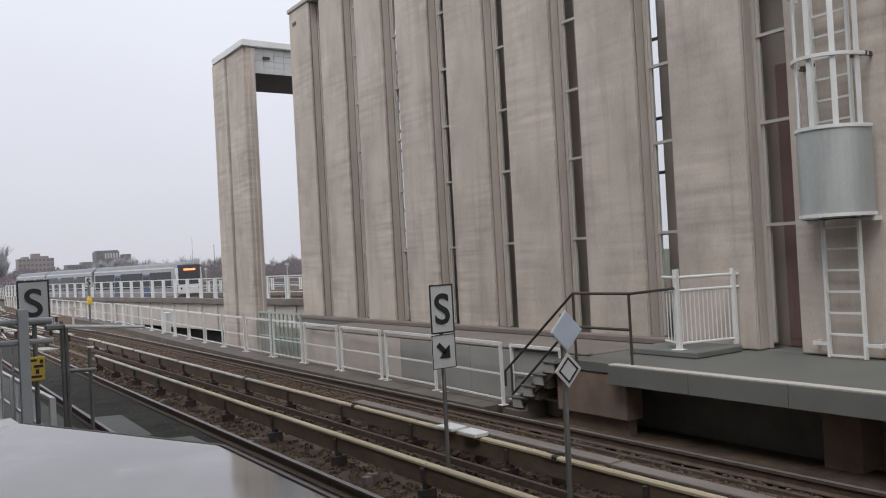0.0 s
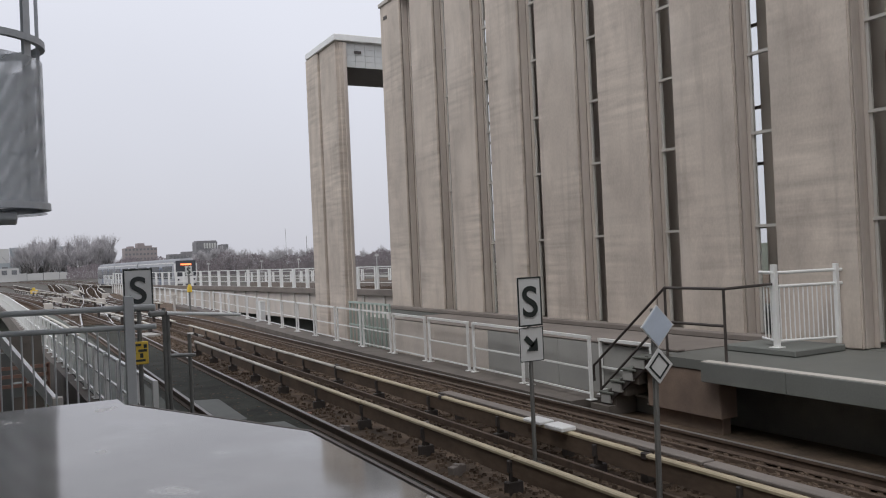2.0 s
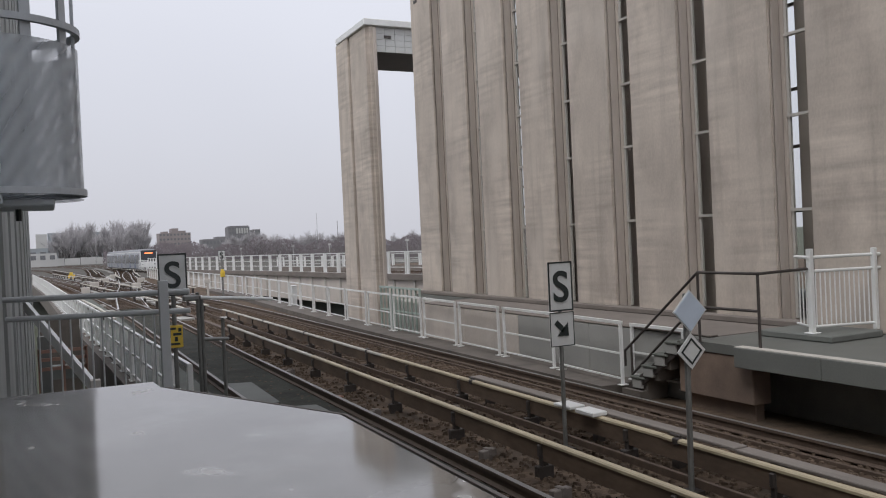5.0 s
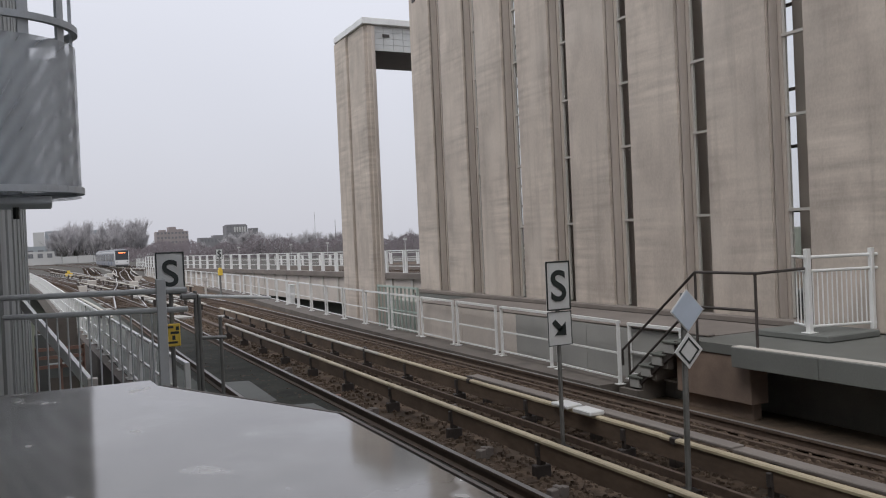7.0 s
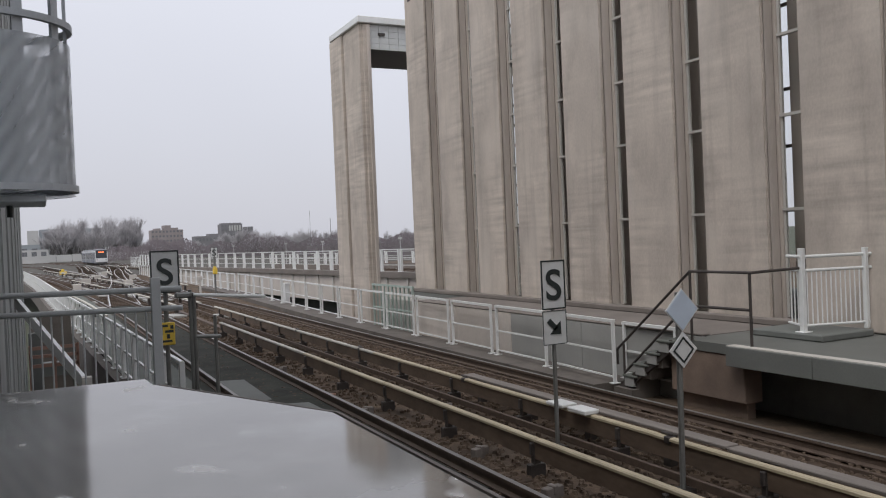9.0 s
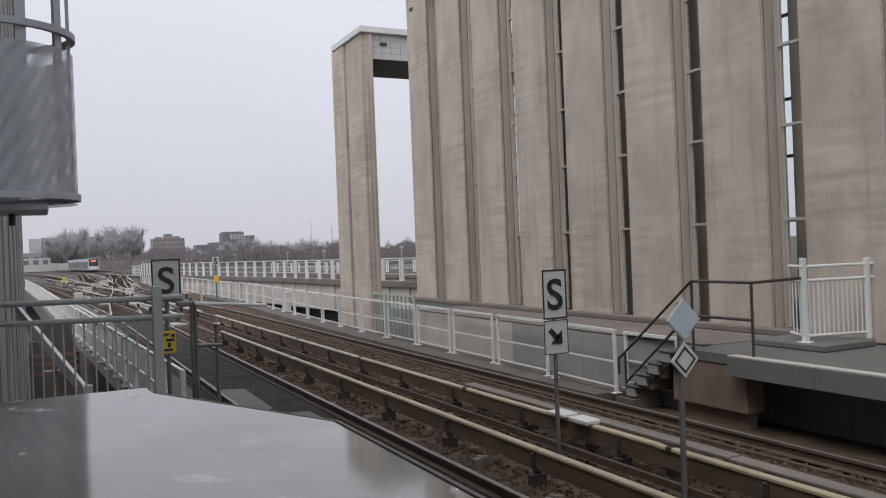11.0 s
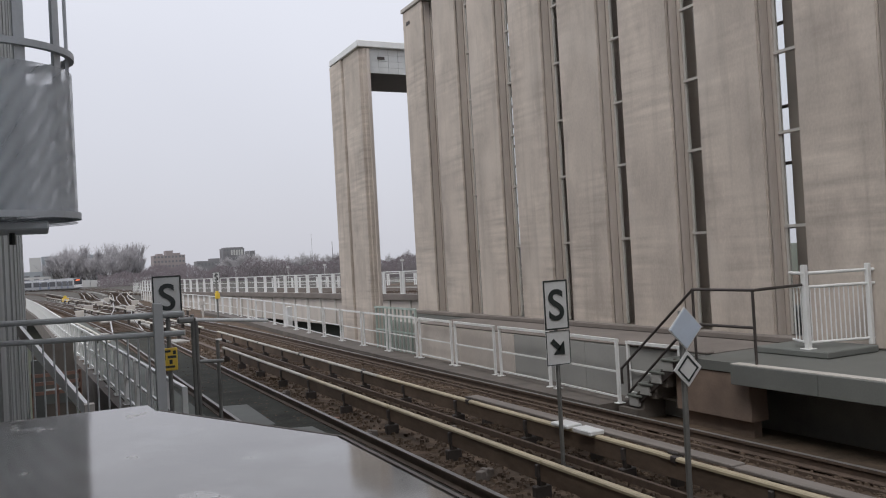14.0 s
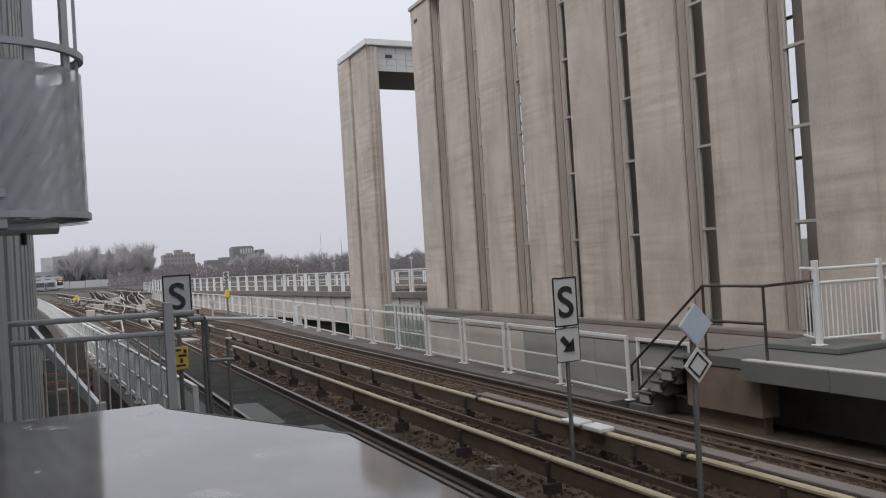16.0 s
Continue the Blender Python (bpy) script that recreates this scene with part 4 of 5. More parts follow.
# ---- caged ladders ----
def caged_ladder(name, sign, face, y, z_drum, z_foot, sheet, paint, label, top=11.0, out=0.66, sheet_top=1.25, bars=(2, 6, 10, 14, 18)):
    """A wall ladder with hoops and a sheet-metal drum round its lower cage."""
    t = thing(name, label, "ladder", "caged ladders")

    def rim(a, r=1.0):
        return Vector((face - sign * (0.10 + out * r * math.sin(a)), y + 0.5 * r * math.cos(a), 0))
    n = 20
    arc = [rim(math.pi * k / n) for k in range(n + 1)]
    bm = bmesh.new()
    lo = [[bm.verts.new(rim(math.pi * k / n, r) + Vector((0, 0, z))) for k in range(n + 1)] for r, z in ((1, z_drum), (1, z_drum + sheet_top), (0.97, z_drum + sheet_top), (0.97, z_drum))]
    for a, b in ((0, 1), (1, 2), (2, 3), (3, 0)):
        for k in range(n):
            bm.faces.new((lo[a][k], lo[a][k + 1], lo[b][k + 1], lo[b][k]))
    bmesh.ops.recalc_face_normals(bm, faces=bm.faces[:])
    drum = part("drum", bm, sheet, t, "curved sheet-metal guard")
    for z in (z_drum + 0.02, z_drum + 1.25, *np.arange(z_drum + 2.25, top, 1.0)):
        bm = bmesh.new()
        sweep(bm, arc, [(-0.022, -0.025), (0.022, -0.025), (0.022, 0.025), (-0.022, 0.025)], 0.0, z)
        part("hoop", bm, paint, t)
    bm = bmesh.new()
    vs = [bm.verts.new(p + Vector((0, 0, z_drum - 0.03))) for p in arc]
    f = bm.faces.new(vs)
    bmesh.ops.solidify(bm, geom=[f], thickness=0.03)
    part("bottom_plate", bm, sheet, drum)
    for k in bars:
        bm = bmesh.new()
        p = rim(math.pi * k / n, 0.95)
        turn = math.degrees(math.atan2(-0.5 * math.sin(math.pi * k / n), -sign * out * math.cos(math.pi * k / n)))
        box(bm, -0.038, 0.038, -0.012, 0.012, z_drum, top, pose(p.x, p.y, 0, 0, 0, turn))
        part("cage_bar", bm, paint, t)
    for s in (-0.27, 0.27):
        bm = bmesh.new()
        bar(bm, (face - sign * 0.16, y + s, z_foot), (face - sign * 0.16, y + s, top), 0.07, 0.035)
        part("stile", bm, paint, t)
    z = z_foot + 0.03
    bm = bmesh.new()
    bar(bm, (0, -0.25, 0), (0, 0.25, 0), 0.03, 0.03)
    me = mesh_of("rung", bm, paint)
    while z < top:
        piece("rung", me, t, Matrix.Translation((face - sign * 0.16, y, z)))
        z += 0.31
    for z in (z_foot + 0.2, z_drum - 0.05, z_drum + 2.25):
        for s in (-0.5, 0.5):
            bm = bmesh.new()
            bar(bm, (face + sign * 0.0, y + s, z), (face - sign * 0.18, y + s, z), 0.04, 0.06)
            bar(bm, (face - sign * 0.16, y + s, z), (face - sign * 0.16, y + s * 0.5, z), 0.03, 0.05)
            part("wall_bracket", bm, DARK_STEEL if z > z_drum + 1 else paint, t)
    return t


caged_ladder("caged_ladder", 1, FACE, 6.5, 3.0, 0.96, GALVANISED, WHITE_PAINT, "white caged wall ladder with a galvanised drum guard")
near_cage = caged_ladder("caged_ladder", -1, -0.45, 6.95, 3.18, 3.15, MESH_SHEET, DRUM_GREY, "dark grey caged wall ladder with a perforated drum guard", out=0.625, sheet_top=1.12, bars=(17.0, 13.4, 10.0))


bm = bmesh.new()
box(bm, -0.42, 0.06, 6.6, 7.3, 3.09, 3.148)
bevel(bm, 0.01)
part("under_plate", bm, DRUM_GREY, near_cage)
bm = bmesh.new()
tube(bm, (-0.19, 7.0, 3.0), (-0.19, 7.0, 3.09), 0.022, 8)
part("bolt", bm, SIGN_BLACK, near_cage, "black bolt end")


# ---- guard rails and gates ----
def guard(name, p0, p1, z, h, sticks, label, ends=(True, True), paint=None, over=0.12, low=0.1, k=1.0):
    paint = paint or WHITE_PAINT
    t = thing(name, label, "railing")
    a, b = Vector((*p0, z)), Vector((*p1, z))
    d = (b - a).normalized()
    for p, on in ((a, ends[0]), (b, ends[1])):
        if on:
            bm = bmesh.new()
            bar(bm, p, p + Vector((0, 0, h)), 0.10 * k, 0.10 * k)
            box(bm, p.x - 0.09, p.x + 0.09, p.y - 0.09, p.y + 0.09, z, z + 0.015)
            bevel(bm, 0.006)
            part("post", bm, paint, t)
    for f, r in ((h - 0.13, 0.032), (h - 0.34, 0.03), (low, 0.025)):
        bm = bmesh.new()
        tube(bm, a - d * (over if f > h - 0.2 else 0.0), b + d * over * (f > low), r * k, 10)
        for v in bm.verts:
            v.co.z += f
        part("rail", bm, paint, t)
    bm = bmesh.new()
    tube(bm, (0, 0, low), (0, 0, h - 0.34), 0.011, 6)
    me = mesh_of("baluster", bm, paint)
    for i in range(1, sticks):
        piece("baluster", me, t, Matrix.Translation(a.lerp(b, i / sticks)))
    return t


one("gate_base", lambda bm: box(bm, 10.2, 11.34, 8.25, 9.62, 0.95, 1.05), GREY_CONCRETE, "low raised concrete base on the platform", "base", kind="structure", width=0.015)
guard("platform_gate", (10.35, 8.7), (11.46, 8.4), 1.05, 1.28, 14, "white painted steel barrier gate with thin balusters", ends=(True, False), over=0.05, k=0.8)
one("gate_post", lambda bm: box(bm, 11.36, 11.43, 8.37, 8.44, 1.05, 2.3), WHITE_PAINT, "slim white gate post beside the concrete", "post", width=0.006)
guard("platform_gate", (10.37, 8.74), (10.62, 9.2), 1.05, 1.28, 4, "short white painted return of the barrier gate", ends=(False, False), over=0.0, k=0.8)
guard("platform_railing", (-0.44, 9.95), (1.11, 9.38), 0.95, 1.46, 15, "light grey painted steel railing at the platform's end", ends=(False, True), paint=GREY_PAINT, over=0.28)


def stair_rail(name, pts, posts, r, paint, label):
    t = thing(name, label, "handrail", "handrails")
    for run in pts:
        bm = bmesh.new()
        for a, b in zip(run, run[1:]):
            tube(bm, a, b, r, 10)
            bmesh.ops.create_uvsphere(bm, u_segments=8, v_segments=6, radius=r, matrix=Matrix.Translation(b))
        part("rail", bm, paint, t)
    for a, b in posts:
        bm = bmesh.new()
        tube(bm, a, b, r, 10)
        part("post", bm, paint, t)
    return t


stair_rail("stair_handrail", [[(9.1, 11.62, 0.35), (9.1, 11.62, 0.62), (9.1, 9.75, 2.03), (9.1, 8.52, 2.03), (10.3, 8.72, 2.03)], [(9.1, 11.44, 0.22), (9.1, 10.21, 1.2), (9.1, 9.74, 1.49), (9.1, 8.58, 1.49)]],
           [((9.1, 8.55, 0.95), (9.1, 8.55, 2.03)), ((9.1, 9.75, 0.95), (9.1, 9.75, 2.03)), ((9.1, 11.44, 0.05), (9.1, 11.44, 0.76))], 0.022, DARK_STEEL,
           "dark brown tubular handrail beside the platform steps")
stair_rail("stair_handrail", [[(1.86, 11.6, 1.5), (2.2, 11.6, 1.48)]],
           [((1.82, 11.6, -0.16), (1.82, 11.6, 2.15)), ((1.87, 11.6, -0.16), (1.87, 11.6, 2.1)), ((2.2, 11.9, -0.16), (2.2, 11.9, 1.75))], 0.026, POLE_GREY, "dull grey tubular barrier beside the near track")
one("barrier_arm", lambda bm: tube(bm, (1.86, 11.56, 2.08), (2.85, 11.56, 1.99), 0.024, 8), WHITE_PAINT, "thin white barrier pipe", "barrier")
one("post_block", lambda bm: box(bm, 1.62, 1.84, 11.54, 11.66, 2.04, 2.12), POLE_GREY, "grey clamp block on the barrier post", "clamp", width=0.02)
def gap_railing():
    """A taller grey-green railing with flat balusters on an edge beam."""
    t = thing("gap_railing", "grey-green steel railing closing the gap beside the hall", "railing")
    for y in (21.56, 23.1, 24.64):
        bm = bmesh.new()
        box(bm, 9.58, 9.64, y - 0.035, y + 0.035, -0.12, 1.36)
        bevel(bm, 0.006)
        part("post", bm, GREEN_PAINT, t)
    for z, r in ((1.33, 0.03), (0.62, 0.02), (-0.02, 0.02)):
        bm = bmesh.new()
        bar(bm, (9.6, 21.5, z), (9.6, 24.7, z), 0.05, 2 * r)
        part("rail", bm, GREEN_PAINT, t)
    bm = bmesh.new()
    box(bm, -0.025, 0.025, -0.012, 0.012, -0.02, 1.31)
    me = mesh_of("baluster", bm, GREEN_PAINT)
    for k in range(1, 10):
        piece("baluster", me, t, Matrix.Translation((9.61, 21.56 + 0.308 * k, 0)))
    return t


gap_railing()
one("gap_beam", lambda bm: prism(bm, [(9.56, 21.5), (9.74, 21.5), (9.74, 24.9), (9.56, 24.9)], -0.6, -0.12), GREY_CONCRETE, "concrete edge beam beside the hall's end", "beam", kind="structure")


for k in range(13):
    z = 1.6 + 0.72 * k
    one("end_window_bar", lambda bm: box(bm, 14.7, 16.1, 25.22, 25.32, z, z + 0.09), DARK_STEEL, "dark glazing bar in the hall's end window", "glazing bar", "end window bars", "structure")


# ---- signs ----
def letter(text, size, offset=0.0):
    """A letter as a flat mesh about its centre, in the xz plane, facing -y."""
    cu = bpy.data.curves.new("letter", "FONT")
    cu.body, cu.size, cu.align_x, cu.align_y, cu.offset, cu.extrude = text, size, "CENTER", "CENTER", offset, 0.003
    ob = new("letter", cu)
    bpy.context.view_layer.update()
    me = bpy.data.meshes.new_from_object(ob.evaluated_get(bpy.context.evaluated_depsgraph_get()))
    bpy.data.objects.remove(ob)
    co = [v.co for v in me.vertices]
    mid = Vector(((min(c.x for c in co) + max(c.x for c in co)) / 2, (min(c.y for c in co) + max(c.y for c in co)) / 2, 0))
    me.transform(pose(0, 0, 0, 90) @ Matrix.Translation(-mid))
    me.materials.clear()
    me.materials.append(SIGN_BLACK)
    return me


S_MESH = letter("S", 0.58, 0.008)


def plate(parent, name, x, z, w, h, border, material, y=-0.04):
    bm = bmesh.new()
    box(bm, x - w / 2, x + w / 2, y, y + 0.012, z - h / 2, z + h / 2)
    p = part(name, bm, material, parent)
    bm = bmesh.new()
    for x0, x1, z0, z1 in ((-w / 2, w / 2, h / 2 - border, h / 2), (-w / 2, w / 2, -h / 2, -h / 2 + border), (-w / 2, -w / 2 + border, -h / 2 + border, h / 2 - border),
                           (w / 2 - border, w / 2, -h / 2 + border, h / 2 - border)):
        box(bm, x + x0, x + x1, y - 0.006, y - 0.001, z + z0, z + z1)
    part("border", bm, SIGN_BLACK, p, "black edge")
    return p


def s_sign(at, turn, z, w, h, label, pole_r=0.03, arrow=False, pole=True, lean=0.0):
    t = thing("track_sign", label, "sign", "stop signs", at=(at[0], at[1], at[2]))
    t.rotation_euler = (0, radians(lean), radians(turn))
    z -= at[2]
    p = plate(t, "sign_plate", 0, z, w, h, 0.02, SIGN_WHITE)
    k = h / 0.65
    s = piece("letter", S_MESH, p, Matrix.Translation((0, -0.05, z)) @ Matrix.Diagonal((k * 0.98, 1, k * 0.98, 1)))
    if arrow:
        q = plate(t, "arrow_plate", 0, z - h / 2 - 0.24, w, 0.45, 0.01, SIGN_WHITE)
        bm = bmesh.new()
        c, m = z - h / 2 - 0.24, pose(0, 0, 0, 0, 45, 0)
        box(bm, -0.14, 0.03, -0.054, -0.047, -0.035, 0.035)
        tri = [bm.verts.new(v) for v in ((0.0, -0.054, 0.12), (0.0, -0.054, -0.12), (0.13, -0.054, 0.0))]
        bm.faces.new(tri)
        r = bmesh.ops.extrude_face_region(bm, geom=[f for f in bm.faces if len(f.verts) == 3])
        bmesh.ops.translate(bm, verts=[v for v in r["geom"] if isinstance(v, bmesh.types.BMVert)], vec=(0, 0.007, 0))
        bmesh.ops.recalc_face_normals(bm, faces=bm.faces[:])
        for v in bm.verts:
            v.co = Matrix.Translation((0, 0, c)) @ m @ v.co
        part("arrow", bm, SIGN_BLACK, q, "black arrow pointing down and aside")
    if pole:
        bm = bmesh.new()
        tube(bm, (0, 0.0, -0.15), (0, 0.0, z + h / 2 - 0.05), pole_r, 10)
        part("pole", bm, POLE_GREY, t)
        bm = bmesh.new()
        box(bm, -0.1, 0.1, -0.1, 0.1, -0.16, -0.1)
        part("foot", bm, DARK_STEEL, t)
    return t


s_sign((6.045, 9.05, 0), 0, 2.035, 0.375, 0.65, "white sign with black letter S above an arrow plate", arrow=True)
s_sign((1.52, 11.75, 0), 0, 2.41, 0.38, 0.58, "white sign with black letter S beside the near track")
s_sign((9.45, 50.5, 0), 0, 2.45, 0.42, 0.62, "small white sign with black letter S far along the track", pole_r=0.06)
one("signal_lamp", lambda bm: (box(bm, 9.32, 9.58, 50.3, 50.52, 1.15, 1.5), tube(bm, (9.45, 50.42, 1.5), (9.45, 50.42, 1.62), 0.1, 10)), YELLOW, "small yellow signal box on the sign's pole", "signal", width=0.02)


def yellow_plate():
    t = thing("warning_plate", "yellow plate with black markings on the sign's pole", "sign", at=(1.5, 11.66, 1.58))
    bm = bmesh.new()
    box(bm, -0.11, 0.11, -0.02, 0.0, -0.17, 0.14)
    bevel(bm, 0.015)
    part("plate", bm, YELLOW, t)
    bm = bmesh.new()
    for x0, x1, z0, z1 in ((-0.09, 0.02, 0.08, 0.11), (-0.09, -0.05, -0.02, 0.08), (-0.02, 0.09, 0.0, 0.035), (0.0, 0.04, -0.08, -0.02), (-0.08, 0.07, -0.13, -0.1), (0.05, 0.09, 0.05, 0.1)):
        box(bm, x0, x1, -0.026, -0.021, z0, z1)
    part("marking", bm, SIGN_BLACK, t, "black bars")
    return t


yellow_plate()


def diamond_sign():
    t = thing("diamond_sign", "two diamond plates, pale blue above white, on a dark pole", "sign", at=(6.09, 6.77, 0))
    m45 = pose(0, 0, 0, 0, 45, 0)

    def sq(name, z, half, mat_, parent, y, label=""):
        bm = bmesh.new()
        s = half / math.sqrt(2)
        box(bm, -s, s, y, y + 0.01, -s, s, Matrix.Translation((0.06, 0, z)) @ m45)
        return part(name, bm, mat_, parent, label)
    sq("upper_plate", 1.83, 0.215, SIGN_BLUE, t, -0.05, "pale blue diamond plate")
    sq("upper_rim", 1.83, 0.232, SIGN_WHITE, t, -0.043, "white rim of the blue plate")
    lower = sq("lower_plate", 1.40, 0.195, SIGN_WHITE, t, -0.045, "white diamond plate")
    bm = bmesh.new()
    s = 0.145 / math.sqrt(2)
    for x0, x1, z0, z1 in ((-s, s, s - 0.018, s), (-s, s, -s, -s + 0.018), (-s, -s + 0.018, -s + 0.018, s - 0.018), (s - 0.018, s, -s + 0.018, s - 0.018)):
        box(bm, x0, x1, -0.052, -0.046, z0, z1, Matrix.Translation((0.06, 0, 1.40)) @ m45)
    part("border", bm, SIGN_BLACK, lower, "black diamond outline")
    bm = bmesh.new()
    tube(bm, (0.02, 0, -0.15), (0.045, 0, 2.02), 0.032, 10)
    part("pole", bm, POLE_GREY, t)
    bm = bmesh.new()
    box(bm, -0.1, 0.12, -0.1, 0.1, -0.16, -0.1)
    part("foot", bm, DARK_STEEL, t)
    return t


diamond_sign()


# ---- below and beside the near viaduct ----
def lower_stairs():
    t = thing("steel_stairs", "pale steel stair flight going down beside the viaduct", "stairs")
    bm = bmesh.new()
    bar(bm, (-0.55, 17.5, 2.0), (0.55, 13.5, 0.7), 0.06, 0.2)
    part("stringer", bm, WHITE_PAINT, t)
    bm = bmesh.new()
    box(bm, 0.48, 0.62, 13.3, 13.5, -4.85, 0.85)
    part("post", bm, PALE_CONCRETE, t)
    return t


lower_stairs()
one("lower_wall", lambda bm: box(bm, -0.44, 0.86, 31, 31.3, -4.85, 0.75), GRIMY_SHADED, "dark brown concrete wall beside the viaduct", "wall", kind="structure", width=0.02)
one("lower_beam", lambda bm: (box(bm, -0.4, 0.85, 27, 27.4, -0.9, -0.5), box(bm, -0.4, -0.1, 26, 26.3, -4.85, 0.5)), GREY_CONCRETE, "grey concrete beams beside the viaduct", "beam", kind="structure")
one("orange_barrier", lambda bm: [box(bm, -0.38, 0.8, 24.0, 24.05, z, z + 0.09) for z in (-0.25, 0.0, 0.22)] + [box(bm, x, x + 0.07, 24.0, 24.06, -4.85, 0.34) for x in (-0.38, 0.2, 0.76)],
    ORANGE, "faded orange barrier below the viaduct", "barrier")


# ---- the junction's small things ----
for x, y, w in ((4.9, 96, 0.9), (6.3, 74, 0.7), (3.4, 84, 0.8), (8.2, 90, 0.7), (6.9, 112, 1.0), (2.2, 70, 0.6)):
    one("trackside_box", lambda bm: box(bm, x, x + w, y, y + 0.6, -0.2, 0.35), PALE_CONCRETE, "pale trackside equipment box", "equipment box", "trackside boxes", width=0.04)
one("point_machine", lambda bm: (box(bm, 2.3, 3.2, 124, 125, -0.2, 0.4), box(bm, 2.5, 2.9, 123.9, 124.5, 0.4, 0.75)), YELLOW, "yellow point machine in the junction", "point machine", width=0.04)
for y in (34, 44, 56):
    one("track_cable", lambda bm: [tube(bm, (5.6 + 0.1 * math.sin(k), y + k, -0.12), (5.6 + 0.1 * math.sin(k + 1), y + k + 1, -0.12), 0.03, 6) for k in range(8)], DARK_STEEL,
        "dark cable lying between the tracks", "cable")
for x, y, a in ((5.0, 9.3, 20), (5.75, 7.1, 60), (4.85, 7.4, 10), (5.9, 12.0, 80), (4.7, 12.6, 30), (5.7, 15.2, 0), (4.75, 18.0, 40), (5.85, 5.9, 25), (4.9, 5.6, 70)):
    one("rail_clamp", lambda bm: (box(bm, -0.13, 0.13, -0.05, 0.05, -0.16, -0.02, pose(x, y, 0, 0, 0, a)), box(bm, -0.03, 0.04, -0.06, 0.06, -0.1, 0.0, pose(x, y, 0, 0, 0, a))), PLINTH_TOP,
        "small grey fixing block between the tracks", "fixing", "fixings", width=0.01)
one("plastic_scrap", lambda bm: (box(bm, -0.12, 0.12, -0.05, 0.05, -0.13, -0.09, pose(4.75, 14.6, 0, 0, 8, 30)),), ORANGE, "scrap of red-orange plastic on the ballast", "litter", width=0.015)

one("white_cabinet", lambda bm: (box(bm, 10.14, 10.36, 37.3, 37.7, 0.03, 0.9), box(bm, 10.12, 10.38, 37.28, 37.72, 0.9, 0.95)), WHITE_PAINT, "white trackside cabinet behind the railing", "cabinet", width=0.015)
one("bollard", lambda bm: (tube(bm, (8.9, 52.5, -0.16), (8.9, 52.5, 0.75), 0.07, 10), box(bm, 8.72, 9.02, 52.4, 52.6, 0.75, 1.0)), PALE_CONCRETE, "pale bollard with a small head", "bollard", width=0.01)

slab_rng = random.Random(21)
for i in range(40):
    x, y = slab_rng.uniform(1.2, 8.2), 34 + 95 * slab_rng.random() ** 1.2
    w, h, a = slab_rng.uniform(0.3, 0.75), slab_rng.uniform(0.5, 1.6), slab_rng.uniform(-8, 14)
    one("walking_slab", lambda bm: box(bm, -w / 2, w / 2, -h / 2, h / 2, -0.2, -0.06, pose(x, y, 0, 0, 0, a)), TROUGH, "pale concrete slab lying in the ballast", "slab", "slabs in the junction", width=0.015)

# ---- distance ----
one("far_wall", lambda bm: [box(bm, -30 + 6 * k, -30 + 6 * k + 5.8, 372, 372.4, -1, 2.7 + 0.15 * (k % 2)) for k in range(13)], FAR_PALE, "pale barrier wall beyond the junction", "wall", kind="structure")


def far_building(name, x0, x1, y, z1, material, label, floors, cols, steps=(), roof=()):
    t = thing(name, label, "building")
    bm = bmesh.new()
    box(bm, x0, x1, y, y + 14, -4.9, z1)
    for a, b, h in steps:
        box(bm, x0 + (x1 - x0) * a, x0 + (x1 - x0) * b, y + 0.5, y + 12, z1, z1 + h)
    part("wall", bm, material, t)
    bm = bmesh.new()
    box(bm, -0.5, 0.5, -0.06, 0.06, -0.5, 0.5)
    me = mesh_of("window", bm, FAR_GLASS)
    dx, dz = (x1 - x0) / max(cols, 1), (z1 - 1.0) / max(floors, 1)
    for i in range(cols):
        for k in range(floors):
            piece("window", me, t, Matrix.Translation((x0 + dx * (i + 0.5), y, 1.6 + dz * (k + 0.45))) @ Matrix.Diagonal((dx * 0.55, 1, dz * 0.42, 1)))
    return t


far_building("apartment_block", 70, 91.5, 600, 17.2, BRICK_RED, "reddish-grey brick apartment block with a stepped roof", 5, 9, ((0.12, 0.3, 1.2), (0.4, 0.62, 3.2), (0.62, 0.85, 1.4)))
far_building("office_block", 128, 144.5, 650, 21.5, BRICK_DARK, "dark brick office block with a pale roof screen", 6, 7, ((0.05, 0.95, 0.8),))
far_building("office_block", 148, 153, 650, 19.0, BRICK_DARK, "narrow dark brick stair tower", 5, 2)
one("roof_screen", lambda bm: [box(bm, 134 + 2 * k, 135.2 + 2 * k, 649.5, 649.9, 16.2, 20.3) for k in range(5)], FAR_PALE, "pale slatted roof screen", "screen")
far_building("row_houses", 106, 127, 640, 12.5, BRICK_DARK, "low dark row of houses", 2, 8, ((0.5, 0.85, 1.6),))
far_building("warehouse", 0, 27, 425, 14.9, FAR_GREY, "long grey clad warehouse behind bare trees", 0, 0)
far_building("warehouse", -5.0, -0.2, 424, 14.5, FAR_PALE, "pale clad end of the warehouse", 0, 0)
far_building("station_hut", -7, 3.0, 352, 5.0, FAR_PALE, "low pale station building beside the tracks", 1, 3)
far_building("station_hut", -12, 0.0, 395, 7.6, FAR_GREY, "grey low building beyond the junction", 1, 3)


